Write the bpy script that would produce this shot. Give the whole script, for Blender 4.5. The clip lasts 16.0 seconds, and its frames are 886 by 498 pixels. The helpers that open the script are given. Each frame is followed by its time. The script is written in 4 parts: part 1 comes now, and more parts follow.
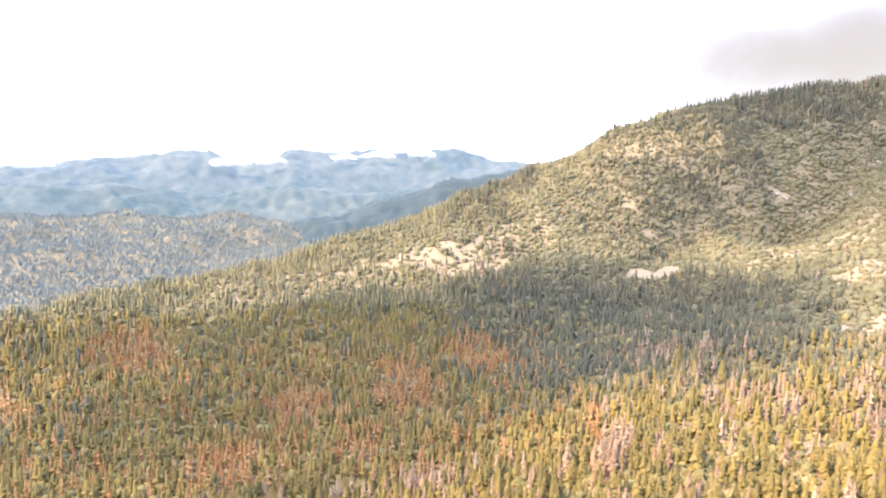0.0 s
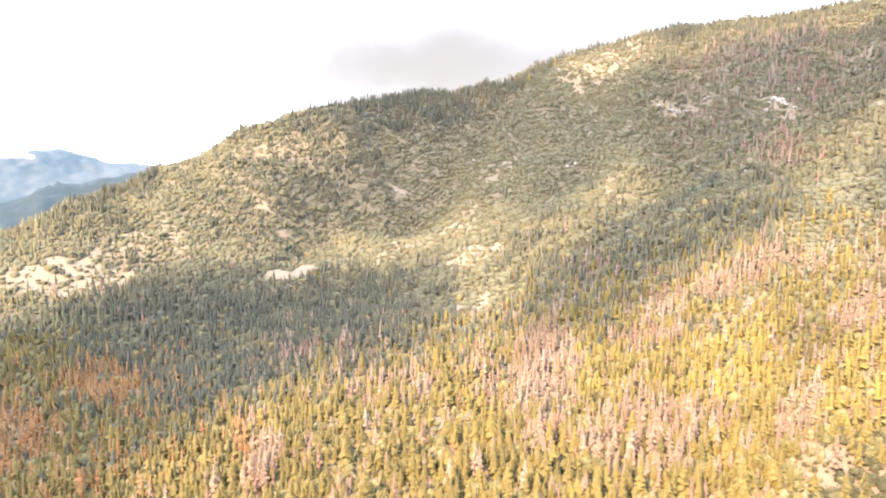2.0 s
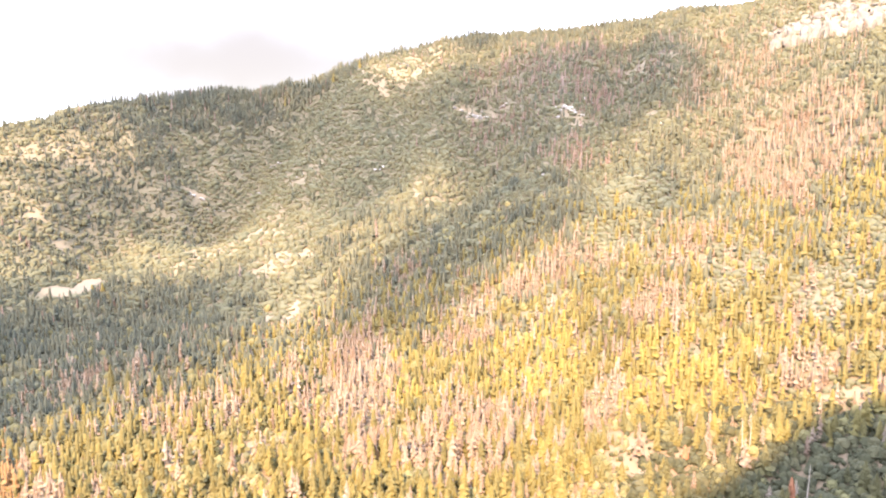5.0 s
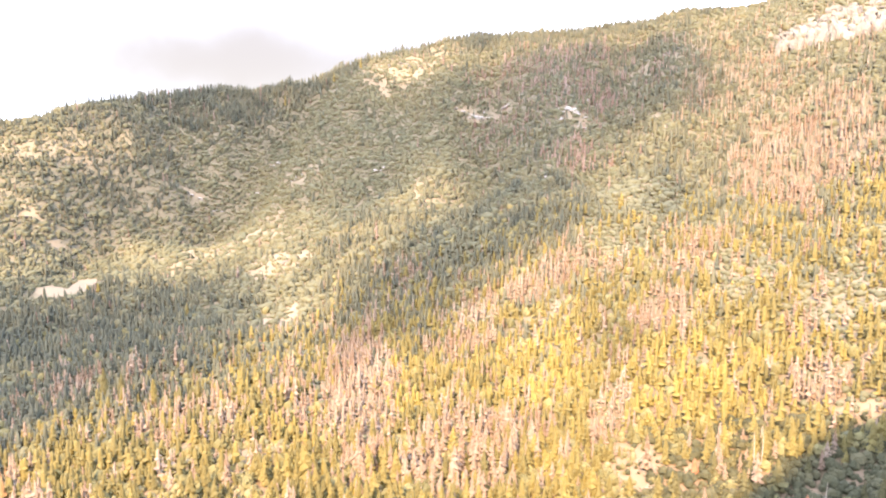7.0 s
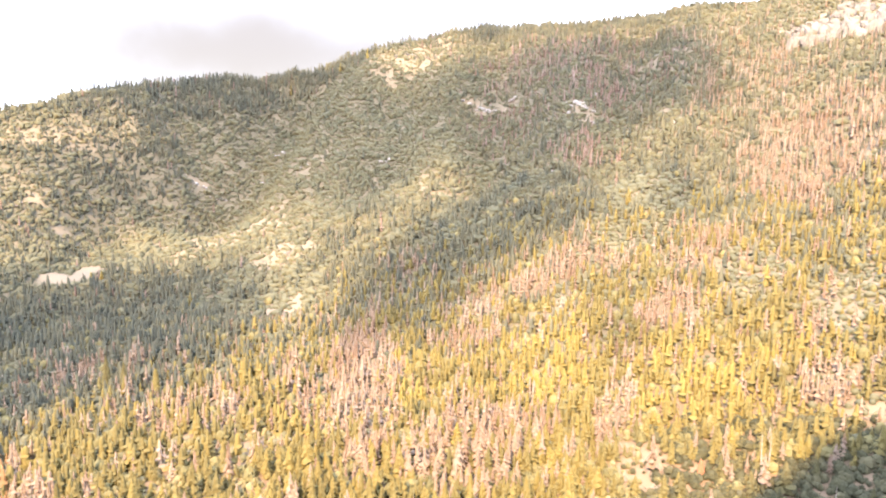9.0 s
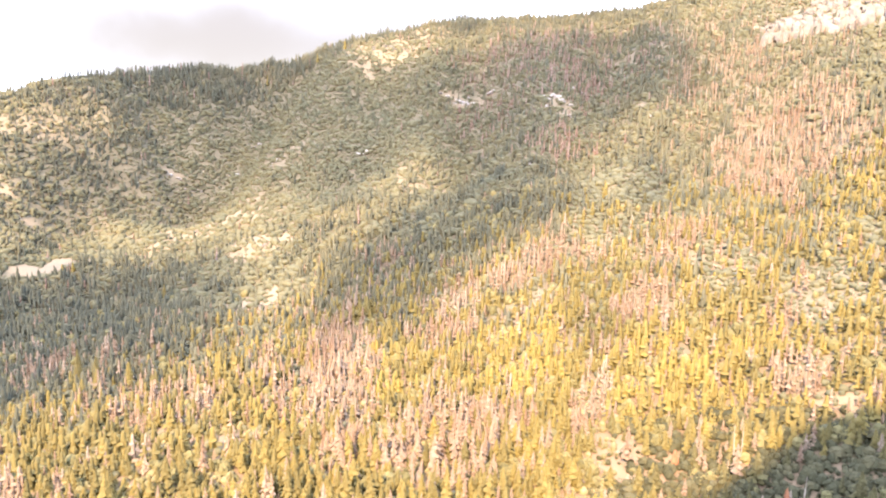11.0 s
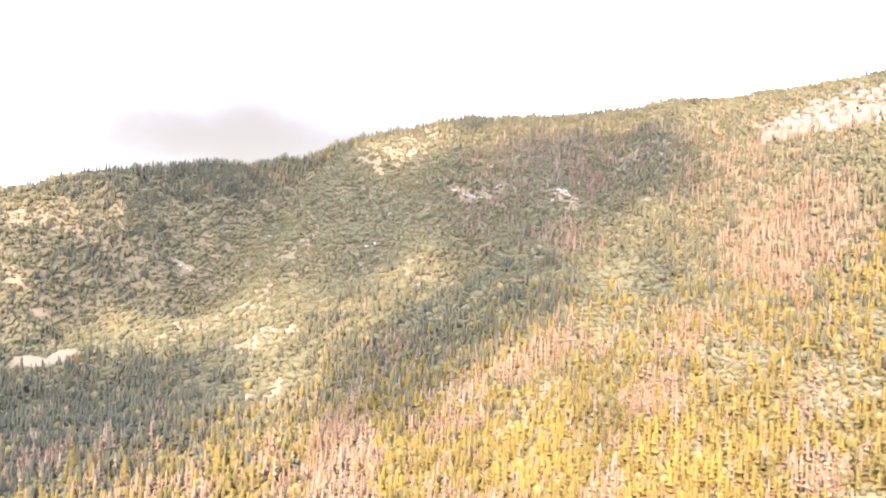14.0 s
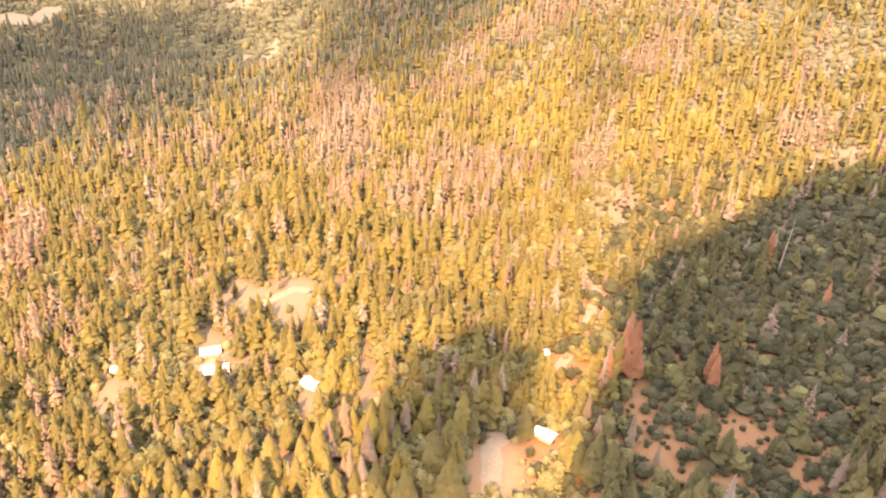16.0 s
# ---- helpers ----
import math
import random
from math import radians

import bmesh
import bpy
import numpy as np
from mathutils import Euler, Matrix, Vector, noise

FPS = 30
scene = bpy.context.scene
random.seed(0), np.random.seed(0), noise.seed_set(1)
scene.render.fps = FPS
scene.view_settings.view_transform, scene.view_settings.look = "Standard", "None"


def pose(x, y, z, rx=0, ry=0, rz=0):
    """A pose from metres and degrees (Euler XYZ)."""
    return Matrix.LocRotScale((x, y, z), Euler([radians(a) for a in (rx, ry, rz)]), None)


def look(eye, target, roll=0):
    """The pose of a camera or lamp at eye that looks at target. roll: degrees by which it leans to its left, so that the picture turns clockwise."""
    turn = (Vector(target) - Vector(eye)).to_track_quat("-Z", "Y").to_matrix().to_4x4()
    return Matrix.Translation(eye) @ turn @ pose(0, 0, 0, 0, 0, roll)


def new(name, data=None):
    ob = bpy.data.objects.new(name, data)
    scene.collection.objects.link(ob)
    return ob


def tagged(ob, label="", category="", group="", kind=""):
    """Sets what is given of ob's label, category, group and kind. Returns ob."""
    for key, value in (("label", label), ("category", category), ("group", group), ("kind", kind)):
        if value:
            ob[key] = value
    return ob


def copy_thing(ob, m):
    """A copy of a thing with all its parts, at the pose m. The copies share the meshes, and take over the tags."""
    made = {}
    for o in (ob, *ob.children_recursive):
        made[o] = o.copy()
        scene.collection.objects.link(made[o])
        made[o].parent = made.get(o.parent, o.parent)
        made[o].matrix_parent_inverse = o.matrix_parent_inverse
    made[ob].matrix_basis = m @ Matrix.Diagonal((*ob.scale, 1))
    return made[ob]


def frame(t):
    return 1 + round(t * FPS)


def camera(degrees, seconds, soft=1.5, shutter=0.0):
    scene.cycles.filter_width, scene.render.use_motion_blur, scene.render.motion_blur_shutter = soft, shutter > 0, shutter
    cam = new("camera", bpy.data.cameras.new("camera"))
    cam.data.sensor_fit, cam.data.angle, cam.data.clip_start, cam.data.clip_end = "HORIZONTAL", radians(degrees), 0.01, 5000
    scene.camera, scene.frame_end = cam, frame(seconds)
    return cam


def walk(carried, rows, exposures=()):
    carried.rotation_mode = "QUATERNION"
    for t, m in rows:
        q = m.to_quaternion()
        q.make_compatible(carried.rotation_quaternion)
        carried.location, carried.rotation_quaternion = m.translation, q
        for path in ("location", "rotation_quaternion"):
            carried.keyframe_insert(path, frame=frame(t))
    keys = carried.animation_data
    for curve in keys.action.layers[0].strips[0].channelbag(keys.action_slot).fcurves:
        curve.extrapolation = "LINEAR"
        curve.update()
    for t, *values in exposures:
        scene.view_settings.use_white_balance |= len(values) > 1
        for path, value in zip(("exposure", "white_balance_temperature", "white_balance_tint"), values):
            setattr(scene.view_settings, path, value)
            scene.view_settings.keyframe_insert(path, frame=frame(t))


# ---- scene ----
cam = camera(64.31, 16.0, soft=2.1)
PATH = [
    (0.0, pose(19.76, -60.79, 235.86, 83.064, -0.025, 44.803)),
    (0.5, pose(18.51, -58.24, 236.09, 83.041, -0.048, 39.781)),
    (1.0, pose(16.22, -51.92, 237.18, 82.933, 0.276, 26.446)),
    (1.5, pose(13.87, -46.91, 237.2, 82.896, 0.514, 17.915)),
    (2.0, pose(11.06, -41.84, 237.27, 82.91, 0.692, 15.611)),
    (2.5, pose(9.26, -38.23, 237.58, 82.953, 0.598, 15.828)),
    (3.0, pose(7.84, -35.16, 237.73, 82.992, 0.501, 16.041)),
    (3.5, pose(6.32, -31.16, 238.11, 82.978, 0.289, 13.542)),
    (4.0, pose(5.39, -28.46, 238.73, 82.952, 0.203, 8.095)),
    (4.5, pose(3.28, -21.19, 238.54, 82.937, 0.486, 0.004)),
    (4.7, pose(3.02, -19.49, 238.66, 82.937, 0.486, 0.004)),
    (6.8, pose(0.23, -1.48, 239.9, 83, 0, -0)),
    (7.0, pose(-0, 0, 240, 83, 0, -0)),
    (7.5, pose(-1.02, 2.78, 240.25, 82.827, -0.189, 0.077)),
    (8.0, pose(-1.92, 4.76, 240.45, 82.657, -0.405, 0.152)),
    (8.5, pose(-2.56, 6.08, 240.6, 82.498, -0.619, 0.252)),
    (9.0, pose(-2.73, 6.4, 240.69, 82.349, -0.867, 0.37)),
    (9.5, pose(-2.79, 6.5, 240.8, 82.166, -1.01, 0.522)),
    (10.0, pose(-2, 6.11, 240.77, 82.081, -1.204, -0.389)),
    (10.2, pose(-3.14, 7.11, 240.9, 82.019, -1.165, -1.613)),
    (12.3, pose(-0.89, 7.83, 238.69, 81.582, -1.427, -0.971)),
    (12.5, pose(-0.89, 7.83, 238.69, 81.532, -1.427, -0.971)),
    (13.0, pose(-1.26, 7.1, 237.26, 81.427, -1.485, -0.904)),
    (13.5, pose(-0.93, 7.33, 235.86, 81.349, -1.504, -0.803)),
    (14.0, pose(0.83, 7.16, 237.52, 89.392, -1.473, -0.684)),
    (14.5, pose(0.02, 6.49, 234.43, 89.604, -1.618, -0.647)),
    (15.0, pose(-0.76, 4.6, 226.3, 85.54, -1.87, -0.621)),
    (15.5, pose(-1.13, 2.7, 225.68, 74.314, -2.039, -0.663)),
    (16.0, pose(-1.33, 1.79, 222.86, 63.348, -2.09, -0.636)),
]
EXPOSURE = 2.95
walk(cam, PATH, exposures=[(0.0, EXPOSURE + 0.08, 5850, 19), (1.0, EXPOSURE + 0.02, 5850, 19), (1.8, EXPOSURE + 0.12, 5850, 19), (3.0, EXPOSURE + 0.3, 5850, 19), (4.6, EXPOSURE + 0.3, 5850, 19), (8.5, EXPOSURE + 0.18, 5850, 19), (13.0, EXPOSURE + 0.2, 5900, 20), (14.5, EXPOSURE + 0.14, 5900, 19), (15.4, EXPOSURE + 0.08, 6400, 22), (16.0, EXPOSURE - 0.07, 7500, 26)])

# ---- light: a low warm sun from the side, a bright broken cloud cover ----
SUN_BEARING, SUN_HEIGHT = -163.0, 40.0
sun_data = bpy.data.lights.new("sun", "SUN")
sun_data.energy, sun_data.angle, sun_data.color = 3.8, radians(1.0), (1.0, 0.695, 0.35)
sun = new("sun", sun_data)
sun_way = Vector((math.sin(radians(SUN_BEARING)) * math.cos(radians(SUN_HEIGHT)),
                  math.cos(radians(SUN_BEARING)) * math.cos(radians(SUN_HEIGHT)), math.sin(radians(SUN_HEIGHT))))
sun.matrix_world = look(sun_way * 3000, (0, 0, 0))

world = bpy.data.worlds.new("sky")
scene.world = world
world.use_nodes = True
wn, wl = world.node_tree.nodes, world.node_tree.links
wn.clear()
sky = wn.new("ShaderNodeTexSky")
sky.sky_type, sky.sun_disc = "NISHITA", False
sky.sun_elevation, sky.sun_rotation = radians(SUN_HEIGHT), radians(SUN_BEARING)
clear_sky = wn.new("ShaderNodeBackground")
clear_sky.inputs["Strength"].default_value = 0.12
wl.new(sky.outputs[0], clear_sky.inputs["Color"])
where = wn.new("ShaderNodeTexCoord")
puffs = wn.new("ShaderNodeTexNoise")
puffs.inputs["Scale"].default_value, puffs.inputs["Detail"].default_value = 3.2, 6
wl.new(where.outputs["Generated"], puffs.inputs["Vector"])
shade = wn.new("ShaderNodeValToRGB")
shade.color_ramp.elements[0].position, shade.color_ramp.elements[0].color = 0.30, (0.55, 0.63, 0.76, 1)
shade.color_ramp.elements[1].position, shade.color_ramp.elements[1].color = 0.62, (0.88, 0.97, 1.10, 1)
wl.new(puffs.outputs["Fac"], shade.inputs["Fac"])
# one grey-bottomed cloud that stands over the ridge
GREY_BEARING, GREY_HEIGHT = -14.6, 7.6
gb, gh = radians(GREY_BEARING), radians(GREY_HEIGHT)
toward = wn.new("ShaderNodeVectorMath")
toward.operation = "SUBTRACT"
toward.inputs[1].default_value = (math.sin(gb) * math.cos(gh), math.cos(gb) * math.cos(gh), math.sin(gh))
wl.new(where.outputs["Generated"], toward.inputs[0])
turned = wn.new("ShaderNodeVectorRotate")
turned.rotation_type = "Z_AXIS"
turned.inputs["Angle"].default_value = gb
wl.new(toward.outputs[0], turned.inputs["Vector"])
squash = wn.new("ShaderNodeVectorMath")
squash.operation = "MULTIPLY"
squash.inputs[1].default_value = (3.4, 3.4, 15.0)
wl.new(turned.outputs[0], squash.inputs[0])
size = wn.new("ShaderNodeVectorMath")
size.operation = "LENGTH"
wl.new(squash.outputs[0], size.inputs[0])
ragged = wn.new("ShaderNodeTexNoise")
ragged.inputs["Scale"].default_value, ragged.inputs["Detail"].default_value = 9.0, 4
wl.new(where.outputs["Generated"], ragged.inputs["Vector"])
rim = wn.new("ShaderNodeMath")
rim.operation = "MULTIPLY_ADD"
rim.inputs[1].default_value, rim.inputs[2].default_value = 0.9, -0.45
wl.new(ragged.outputs["Fac"], rim.inputs[0])
reach = wn.new("ShaderNodeMath")
reach.operation = "ADD"
wl.new(size.outputs["Value"], reach.inputs[0])
wl.new(rim.outputs[0], reach.inputs[1])
soft_edge = wn.new("ShaderNodeMapRange")
soft_edge.interpolation_type = "SMOOTHERSTEP"
for key, value in (("From Min", -0.3), ("From Max", 2.6)):
    soft_edge.inputs[key].default_value = value
wl.new(reach.outputs[0], soft_edge.inputs["Value"])
thinning = wn.new("ShaderNodeMath")
thinning.operation, thinning.inputs[1].default_value = "POWER", 2.0
wl.new(soft_edge.outputs[0], thinning.inputs[0])
dimmed = wn.new("ShaderNodeMix")
dimmed.data_type = "RGBA"
dimmed.inputs["A"].default_value = (0.086, 0.071, 0.051, 1)
wl.new(thinning.outputs[0], dimmed.inputs["Factor"])
wl.new(shade.outputs["Color"], dimmed.inputs["B"])
cloud_sky = wn.new("ShaderNodeBackground")
cloud_sky.inputs["Strength"].default_value = 1.02
wl.new(dimmed.outputs["Result"], cloud_sky.inputs["Color"])
cover = wn.new("ShaderNodeMixShader")
cover.inputs[0].default_value = 0.96
wl.new(clear_sky.outputs[0], cover.inputs[1])
wl.new(cloud_sky.outputs[0], cover.inputs[2])
world_out = wn.new("ShaderNodeOutputWorld")
wl.new(cover.outputs[0], world_out.inputs["Surface"])

# ---- materials ----
def material(name, stops, roughness=0.85, grain=1.0, bump=0.0, use=(0.5, 0.3, 0.2), through_light=0.0, metal=0.0):
    """Colours along a ramp, chosen by the piece's own tint, its random value and noise of two sizes."""
    m = bpy.data.materials.new(name)
    m.use_nodes = True
    n, l = m.node_tree.nodes, m.node_tree.links
    bsdf = n["Principled BSDF"]
    bsdf.inputs["Roughness"].default_value, bsdf.inputs["Metallic"].default_value = roughness, metal
    bsdf.inputs["Specular IOR Level"].default_value = 0.2
    ramp = n.new("ShaderNodeValToRGB")
    while len(ramp.color_ramp.elements) < len(stops):
        ramp.color_ramp.elements.new(0.5)
    for e, (p, c) in zip(ramp.color_ramp.elements, stops):
        e.position, e.color = p, (*c, 1)
    geo, tint, info = n.new("ShaderNodeNewGeometry"), n.new("ShaderNodeAttribute"), n.new("ShaderNodeObjectInfo")
    tint.attribute_name = "tint"
    fine, broad = n.new("ShaderNodeTexNoise"), n.new("ShaderNodeTexNoise")
    for tex, scale in ((fine, 1.0 / grain), (broad, 0.13 / grain)):
        tex.inputs["Scale"].default_value, tex.inputs["Detail"].default_value = scale, 4
        l.new(geo.outputs["Position"], tex.inputs["Vector"])

    def mad(socket, k, plus):
        node = n.new("ShaderNodeMath")
        node.operation = "MULTIPLY_ADD"
        node.inputs[1].default_value = k
        l.new(socket, node.inputs[0])
        if isinstance(plus, float):
            node.inputs[2].default_value = plus
        else:
            l.new(plus, node.inputs[2])
        return node.outputs[0]
    total = mad(tint.outputs["Fac"], use[0], 0.0)
    joined, alone, share = n.new("ShaderNodeAttribute"), n.new("ShaderNodeMath"), n.new("ShaderNodeMath")
    joined.attribute_name = "joined"
    alone.operation, share.operation = "SUBTRACT", "MULTIPLY"
    alone.inputs[0].default_value = 1.0
    l.new(joined.outputs["Fac"], alone.inputs[1])
    l.new(alone.outputs[0], share.inputs[0])
    l.new(info.outputs["Random"], share.inputs[1])
    total = mad(share.outputs[0], use[0], total)
    total = mad(geo.outputs["Random Per Island"], use[1], total)
    total = mad(fine.outputs["Fac"], use[2] * 2, total)
    total = mad(broad.outputs["Fac"], use[2] * 2, total)
    shift = n.new("ShaderNodeMath")
    shift.operation = "SUBTRACT"
    shift.inputs[1].default_value = use[2] * 1.5
    l.new(total, shift.inputs[0])
    l.new(shift.outputs[0], ramp.inputs["Fac"])
    l.new(ramp.outputs["Color"], bsdf.inputs["Base Color"])
    if bump:
        b = n.new("ShaderNodeBump")
        b.inputs["Strength"].default_value, b.inputs["Distance"].default_value = 0.6, bump
        l.new(fine.outputs["Fac"], b.inputs["Height"])
        l.new(b.outputs[0], bsdf.inputs["Normal"])
    if through_light:
        leaf, mix = n.new("ShaderNodeBsdfTranslucent"), n.new("ShaderNodeMixShader")
        mix.inputs[0].default_value = through_light
        l.new(ramp.outputs["Color"], leaf.inputs["Color"])
        l.new(bsdf.outputs[0], mix.inputs[1])
        l.new(leaf.outputs[0], mix.inputs[2])
        l.new(mix.outputs[0], n["Material Output"].inputs["Surface"])
    return m


NEEDLES = material("green_needles", [(0.0, (0.100, 0.088, 0.036)), (0.3, (0.142, 0.118, 0.044)), (0.65, (0.184, 0.147, 0.047)), (1.0, (0.232, 0.182, 0.048))], through_light=0.5, grain=3.0, use=(0.7, 0.08, 0.2))
DEAD_NEEDLES = material("dead_needles", [(0.0, (0.160, 0.080, 0.032)), (0.4, (0.205, 0.117, 0.050)), (0.75, (0.235, 0.150, 0.072)), (1.0, (0.25, 0.182, 0.106))], through_light=0.45, grain=2.0, use=(0.7, 0.1, 0.2))
PINK_NEEDLES = material("faded_needles", [(0.0, (0.160, 0.104, 0.068)), (0.35, (0.200, 0.142, 0.098)), (0.7, (0.230, 0.174, 0.125)), (1.0, (0.25, 0.205, 0.160))], through_light=0.45, grain=2.0, use=(0.7, 0.1, 0.2))
LEAVES = material("brush_leaves", [(0.0, (0.092, 0.084, 0.038)), (0.4, (0.135, 0.116, 0.054)), (0.75, (0.182, 0.150, 0.075)), (1.0, (0.235, 0.190, 0.115))], through_light=0.3, grain=1.5)
# Dark-leaved brush, its colour lowered further to deepen the cloud shade.
SHADE_LEAVES = material("shaded_brush_leaves", [(0.0, (0.022, 0.022, 0.010)), (0.5, (0.038, 0.036, 0.016)), (1.0, (0.066, 0.056, 0.026))], through_light=0.1, grain=0.8)
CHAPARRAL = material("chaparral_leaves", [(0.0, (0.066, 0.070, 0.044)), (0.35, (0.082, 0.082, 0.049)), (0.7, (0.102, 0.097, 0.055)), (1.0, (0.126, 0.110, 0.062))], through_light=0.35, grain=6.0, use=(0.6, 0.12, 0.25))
FIR_NEEDLES = material("fir_needles", [(0.0, (0.052, 0.057, 0.043)), (0.4, (0.080, 0.080, 0.053)), (0.8, (0.116, 0.108, 0.063)), (1.0, (0.150, 0.132, 0.072))], through_light=0.35, grain=3.0, use=(0.7, 0.08, 0.2))
RUST_NEEDLES = material("rust_needles", [(0.0, (0.16, 0.066, 0.032)), (0.5, (0.25, 0.108, 0.054)), (1.0, (0.30, 0.16, 0.095))], through_light=0.3, grain=1.0)
# Conifer needles with shade put into the colour, for trees under the low cloud.
SHADED_NEEDLES = material("shaded_needles", [(0.0, (0.046, 0.042, 0.018)), (0.4, (0.072, 0.063, 0.025)), (0.8, (0.105, 0.088, 0.034)), (1.0, (0.14, 0.112, 0.044))], through_light=0.3, grain=2.0, use=(0.7, 0.08, 0.2))
GREY_NEEDLES = material("grey_dead_needles", [(0.0, (0.110, 0.068, 0.052)), (0.5, (0.150, 0.104, 0.082)), (1.0, (0.185, 0.142, 0.115))], through_light=0.2, grain=3.0, use=(0.7, 0.1, 0.2))
OAK_LEAVES = material("oak_leaves", [(0.0, (0.070, 0.066, 0.028)), (0.4, (0.108, 0.096, 0.040)), (0.8, (0.150, 0.126, 0.052)), (1.0, (0.20, 0.155, 0.062))], through_light=0.25, grain=1.2)
# The pale bluish grey is haze put into the colour of distant needles.
VALLEY_NEEDLES = material("haze_tinted_needles", [(0.0, (0.078, 0.100, 0.106)), (0.5, (0.104, 0.122, 0.120)), (1.0, (0.138, 0.140, 0.130))], through_light=0.2, grain=12.0)
SPUR_NEEDLES = material("pale_pine_needles", [(0.0, (0.080, 0.078, 0.042)), (0.4, (0.115, 0.106, 0.056)), (0.8, (0.150, 0.134, 0.070)), (1.0, (0.185, 0.160, 0.090))], through_light=0.2, grain=3.0, use=(0.7, 0.08, 0.2))
BARK = material("bark", [(0.0, (0.09, 0.06, 0.04)), (1.0, (0.22, 0.16, 0.11))], grain=0.5, bump=0.05)
DRY_WOOD = material("dry_wood", [(0.0, (0.16, 0.125, 0.095)), (1.0, (0.30, 0.25, 0.20))], grain=0.5, bump=0.03)
# One granite in two tones: darkened where sunlit, lightened where shaded.
STONE = material("granite", [(0.0, (0.050, 0.044, 0.037)), (0.45, (0.105, 0.093, 0.078)), (1.0, (0.170, 0.152, 0.128))], grain=2.5, bump=0.5, use=(0.25, 0.1, 0.5))
SHADE_STONE = material("shade_lifted_granite", [(0.0, (0.11, 0.10, 0.09)), (0.45, (0.21, 0.195, 0.178)), (1.0, (0.32, 0.30, 0.275))], grain=2.5, bump=0.5, use=(0.25, 0.1, 0.5))
EARTH = material("slope_earth", [(0.0, (0.062, 0.056, 0.036)), (0.3, (0.086, 0.073, 0.047)), (0.52, (0.104, 0.085, 0.056)), (1.0, (0.120, 0.096, 0.064))], grain=5.0, bump=0.5, use=(0.85, 0.0, 0.3))
DIRT = material("dirt_track", [(0.0, (0.12, 0.09, 0.06)), (1.0, (0.19, 0.148, 0.105))], grain=1.5, bump=0.05, use=(0.2, 0, 0.4))
PALE_ROOF = material("pale_metal_roof", [(0.0, (0.34, 0.31, 0.27)), (1.0, (0.48, 0.44, 0.39))], roughness=0.5, grain=1.0, use=(0.2, 0.1, 0.4))
SIDING = material("wood_siding", [(0.0, (0.22, 0.15, 0.10)), (1.0, (0.38, 0.28, 0.19))], grain=0.6, use=(0.3, 0, 0.4))
WHITE_PAINT = material("white_paint", [(0.0, (0.46, 0.43, 0.38)), (1.0, (0.62, 0.59, 0.53))], roughness=0.5, grain=0.7, use=(0.3, 0, 0.4))
DARK_GLASS = material("window_glass", [(0.0, (0.02, 0.025, 0.03)), (1.0, (0.04, 0.045, 0.05))], roughness=0.08, grain=1.0)
RED_EARTH = (0.135, 0.068, 0.031)
iron, blend = EARTH.node_tree.nodes.new("ShaderNodeAttribute"), EARTH.node_tree.nodes.new("ShaderNodeMix")
iron.attribute_name, blend.data_type = "iron", "RGBA"
blend.inputs["B"].default_value = (*RED_EARTH, 1)
earth_base = EARTH.node_tree.nodes["Principled BSDF"].inputs["Base Color"]
EARTH.node_tree.links.new(earth_base.links[0].from_socket, blend.inputs["A"])
EARTH.node_tree.links.new(iron.outputs["Fac"], blend.inputs["Factor"])
EARTH.node_tree.links.new(blend.outputs["Result"], earth_base)
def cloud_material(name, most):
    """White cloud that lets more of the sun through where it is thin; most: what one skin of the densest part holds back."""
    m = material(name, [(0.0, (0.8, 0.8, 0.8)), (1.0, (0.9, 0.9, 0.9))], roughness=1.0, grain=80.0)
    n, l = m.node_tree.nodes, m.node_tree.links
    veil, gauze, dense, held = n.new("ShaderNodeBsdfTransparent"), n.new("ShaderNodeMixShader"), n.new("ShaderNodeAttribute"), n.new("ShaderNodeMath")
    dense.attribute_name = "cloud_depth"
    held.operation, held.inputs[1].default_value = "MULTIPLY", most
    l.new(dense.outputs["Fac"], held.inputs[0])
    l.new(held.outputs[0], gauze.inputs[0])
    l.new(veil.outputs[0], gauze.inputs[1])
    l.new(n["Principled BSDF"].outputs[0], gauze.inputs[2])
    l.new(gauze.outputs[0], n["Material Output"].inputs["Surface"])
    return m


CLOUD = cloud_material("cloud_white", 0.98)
# Only for the unseen high deck; the value sets how deep its shade is.
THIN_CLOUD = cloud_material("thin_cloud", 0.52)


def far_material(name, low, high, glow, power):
    """Distant wooded hills; the blue air in front of them is put in as a glow of the surface."""
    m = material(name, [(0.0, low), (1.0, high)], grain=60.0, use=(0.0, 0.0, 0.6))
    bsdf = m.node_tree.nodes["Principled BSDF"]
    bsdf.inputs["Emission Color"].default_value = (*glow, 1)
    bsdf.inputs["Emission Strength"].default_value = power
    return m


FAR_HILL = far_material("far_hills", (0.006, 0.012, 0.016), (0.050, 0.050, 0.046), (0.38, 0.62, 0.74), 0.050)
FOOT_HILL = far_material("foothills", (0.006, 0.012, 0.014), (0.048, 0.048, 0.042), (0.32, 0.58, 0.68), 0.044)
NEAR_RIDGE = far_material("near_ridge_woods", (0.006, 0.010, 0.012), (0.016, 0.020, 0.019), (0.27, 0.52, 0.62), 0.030)


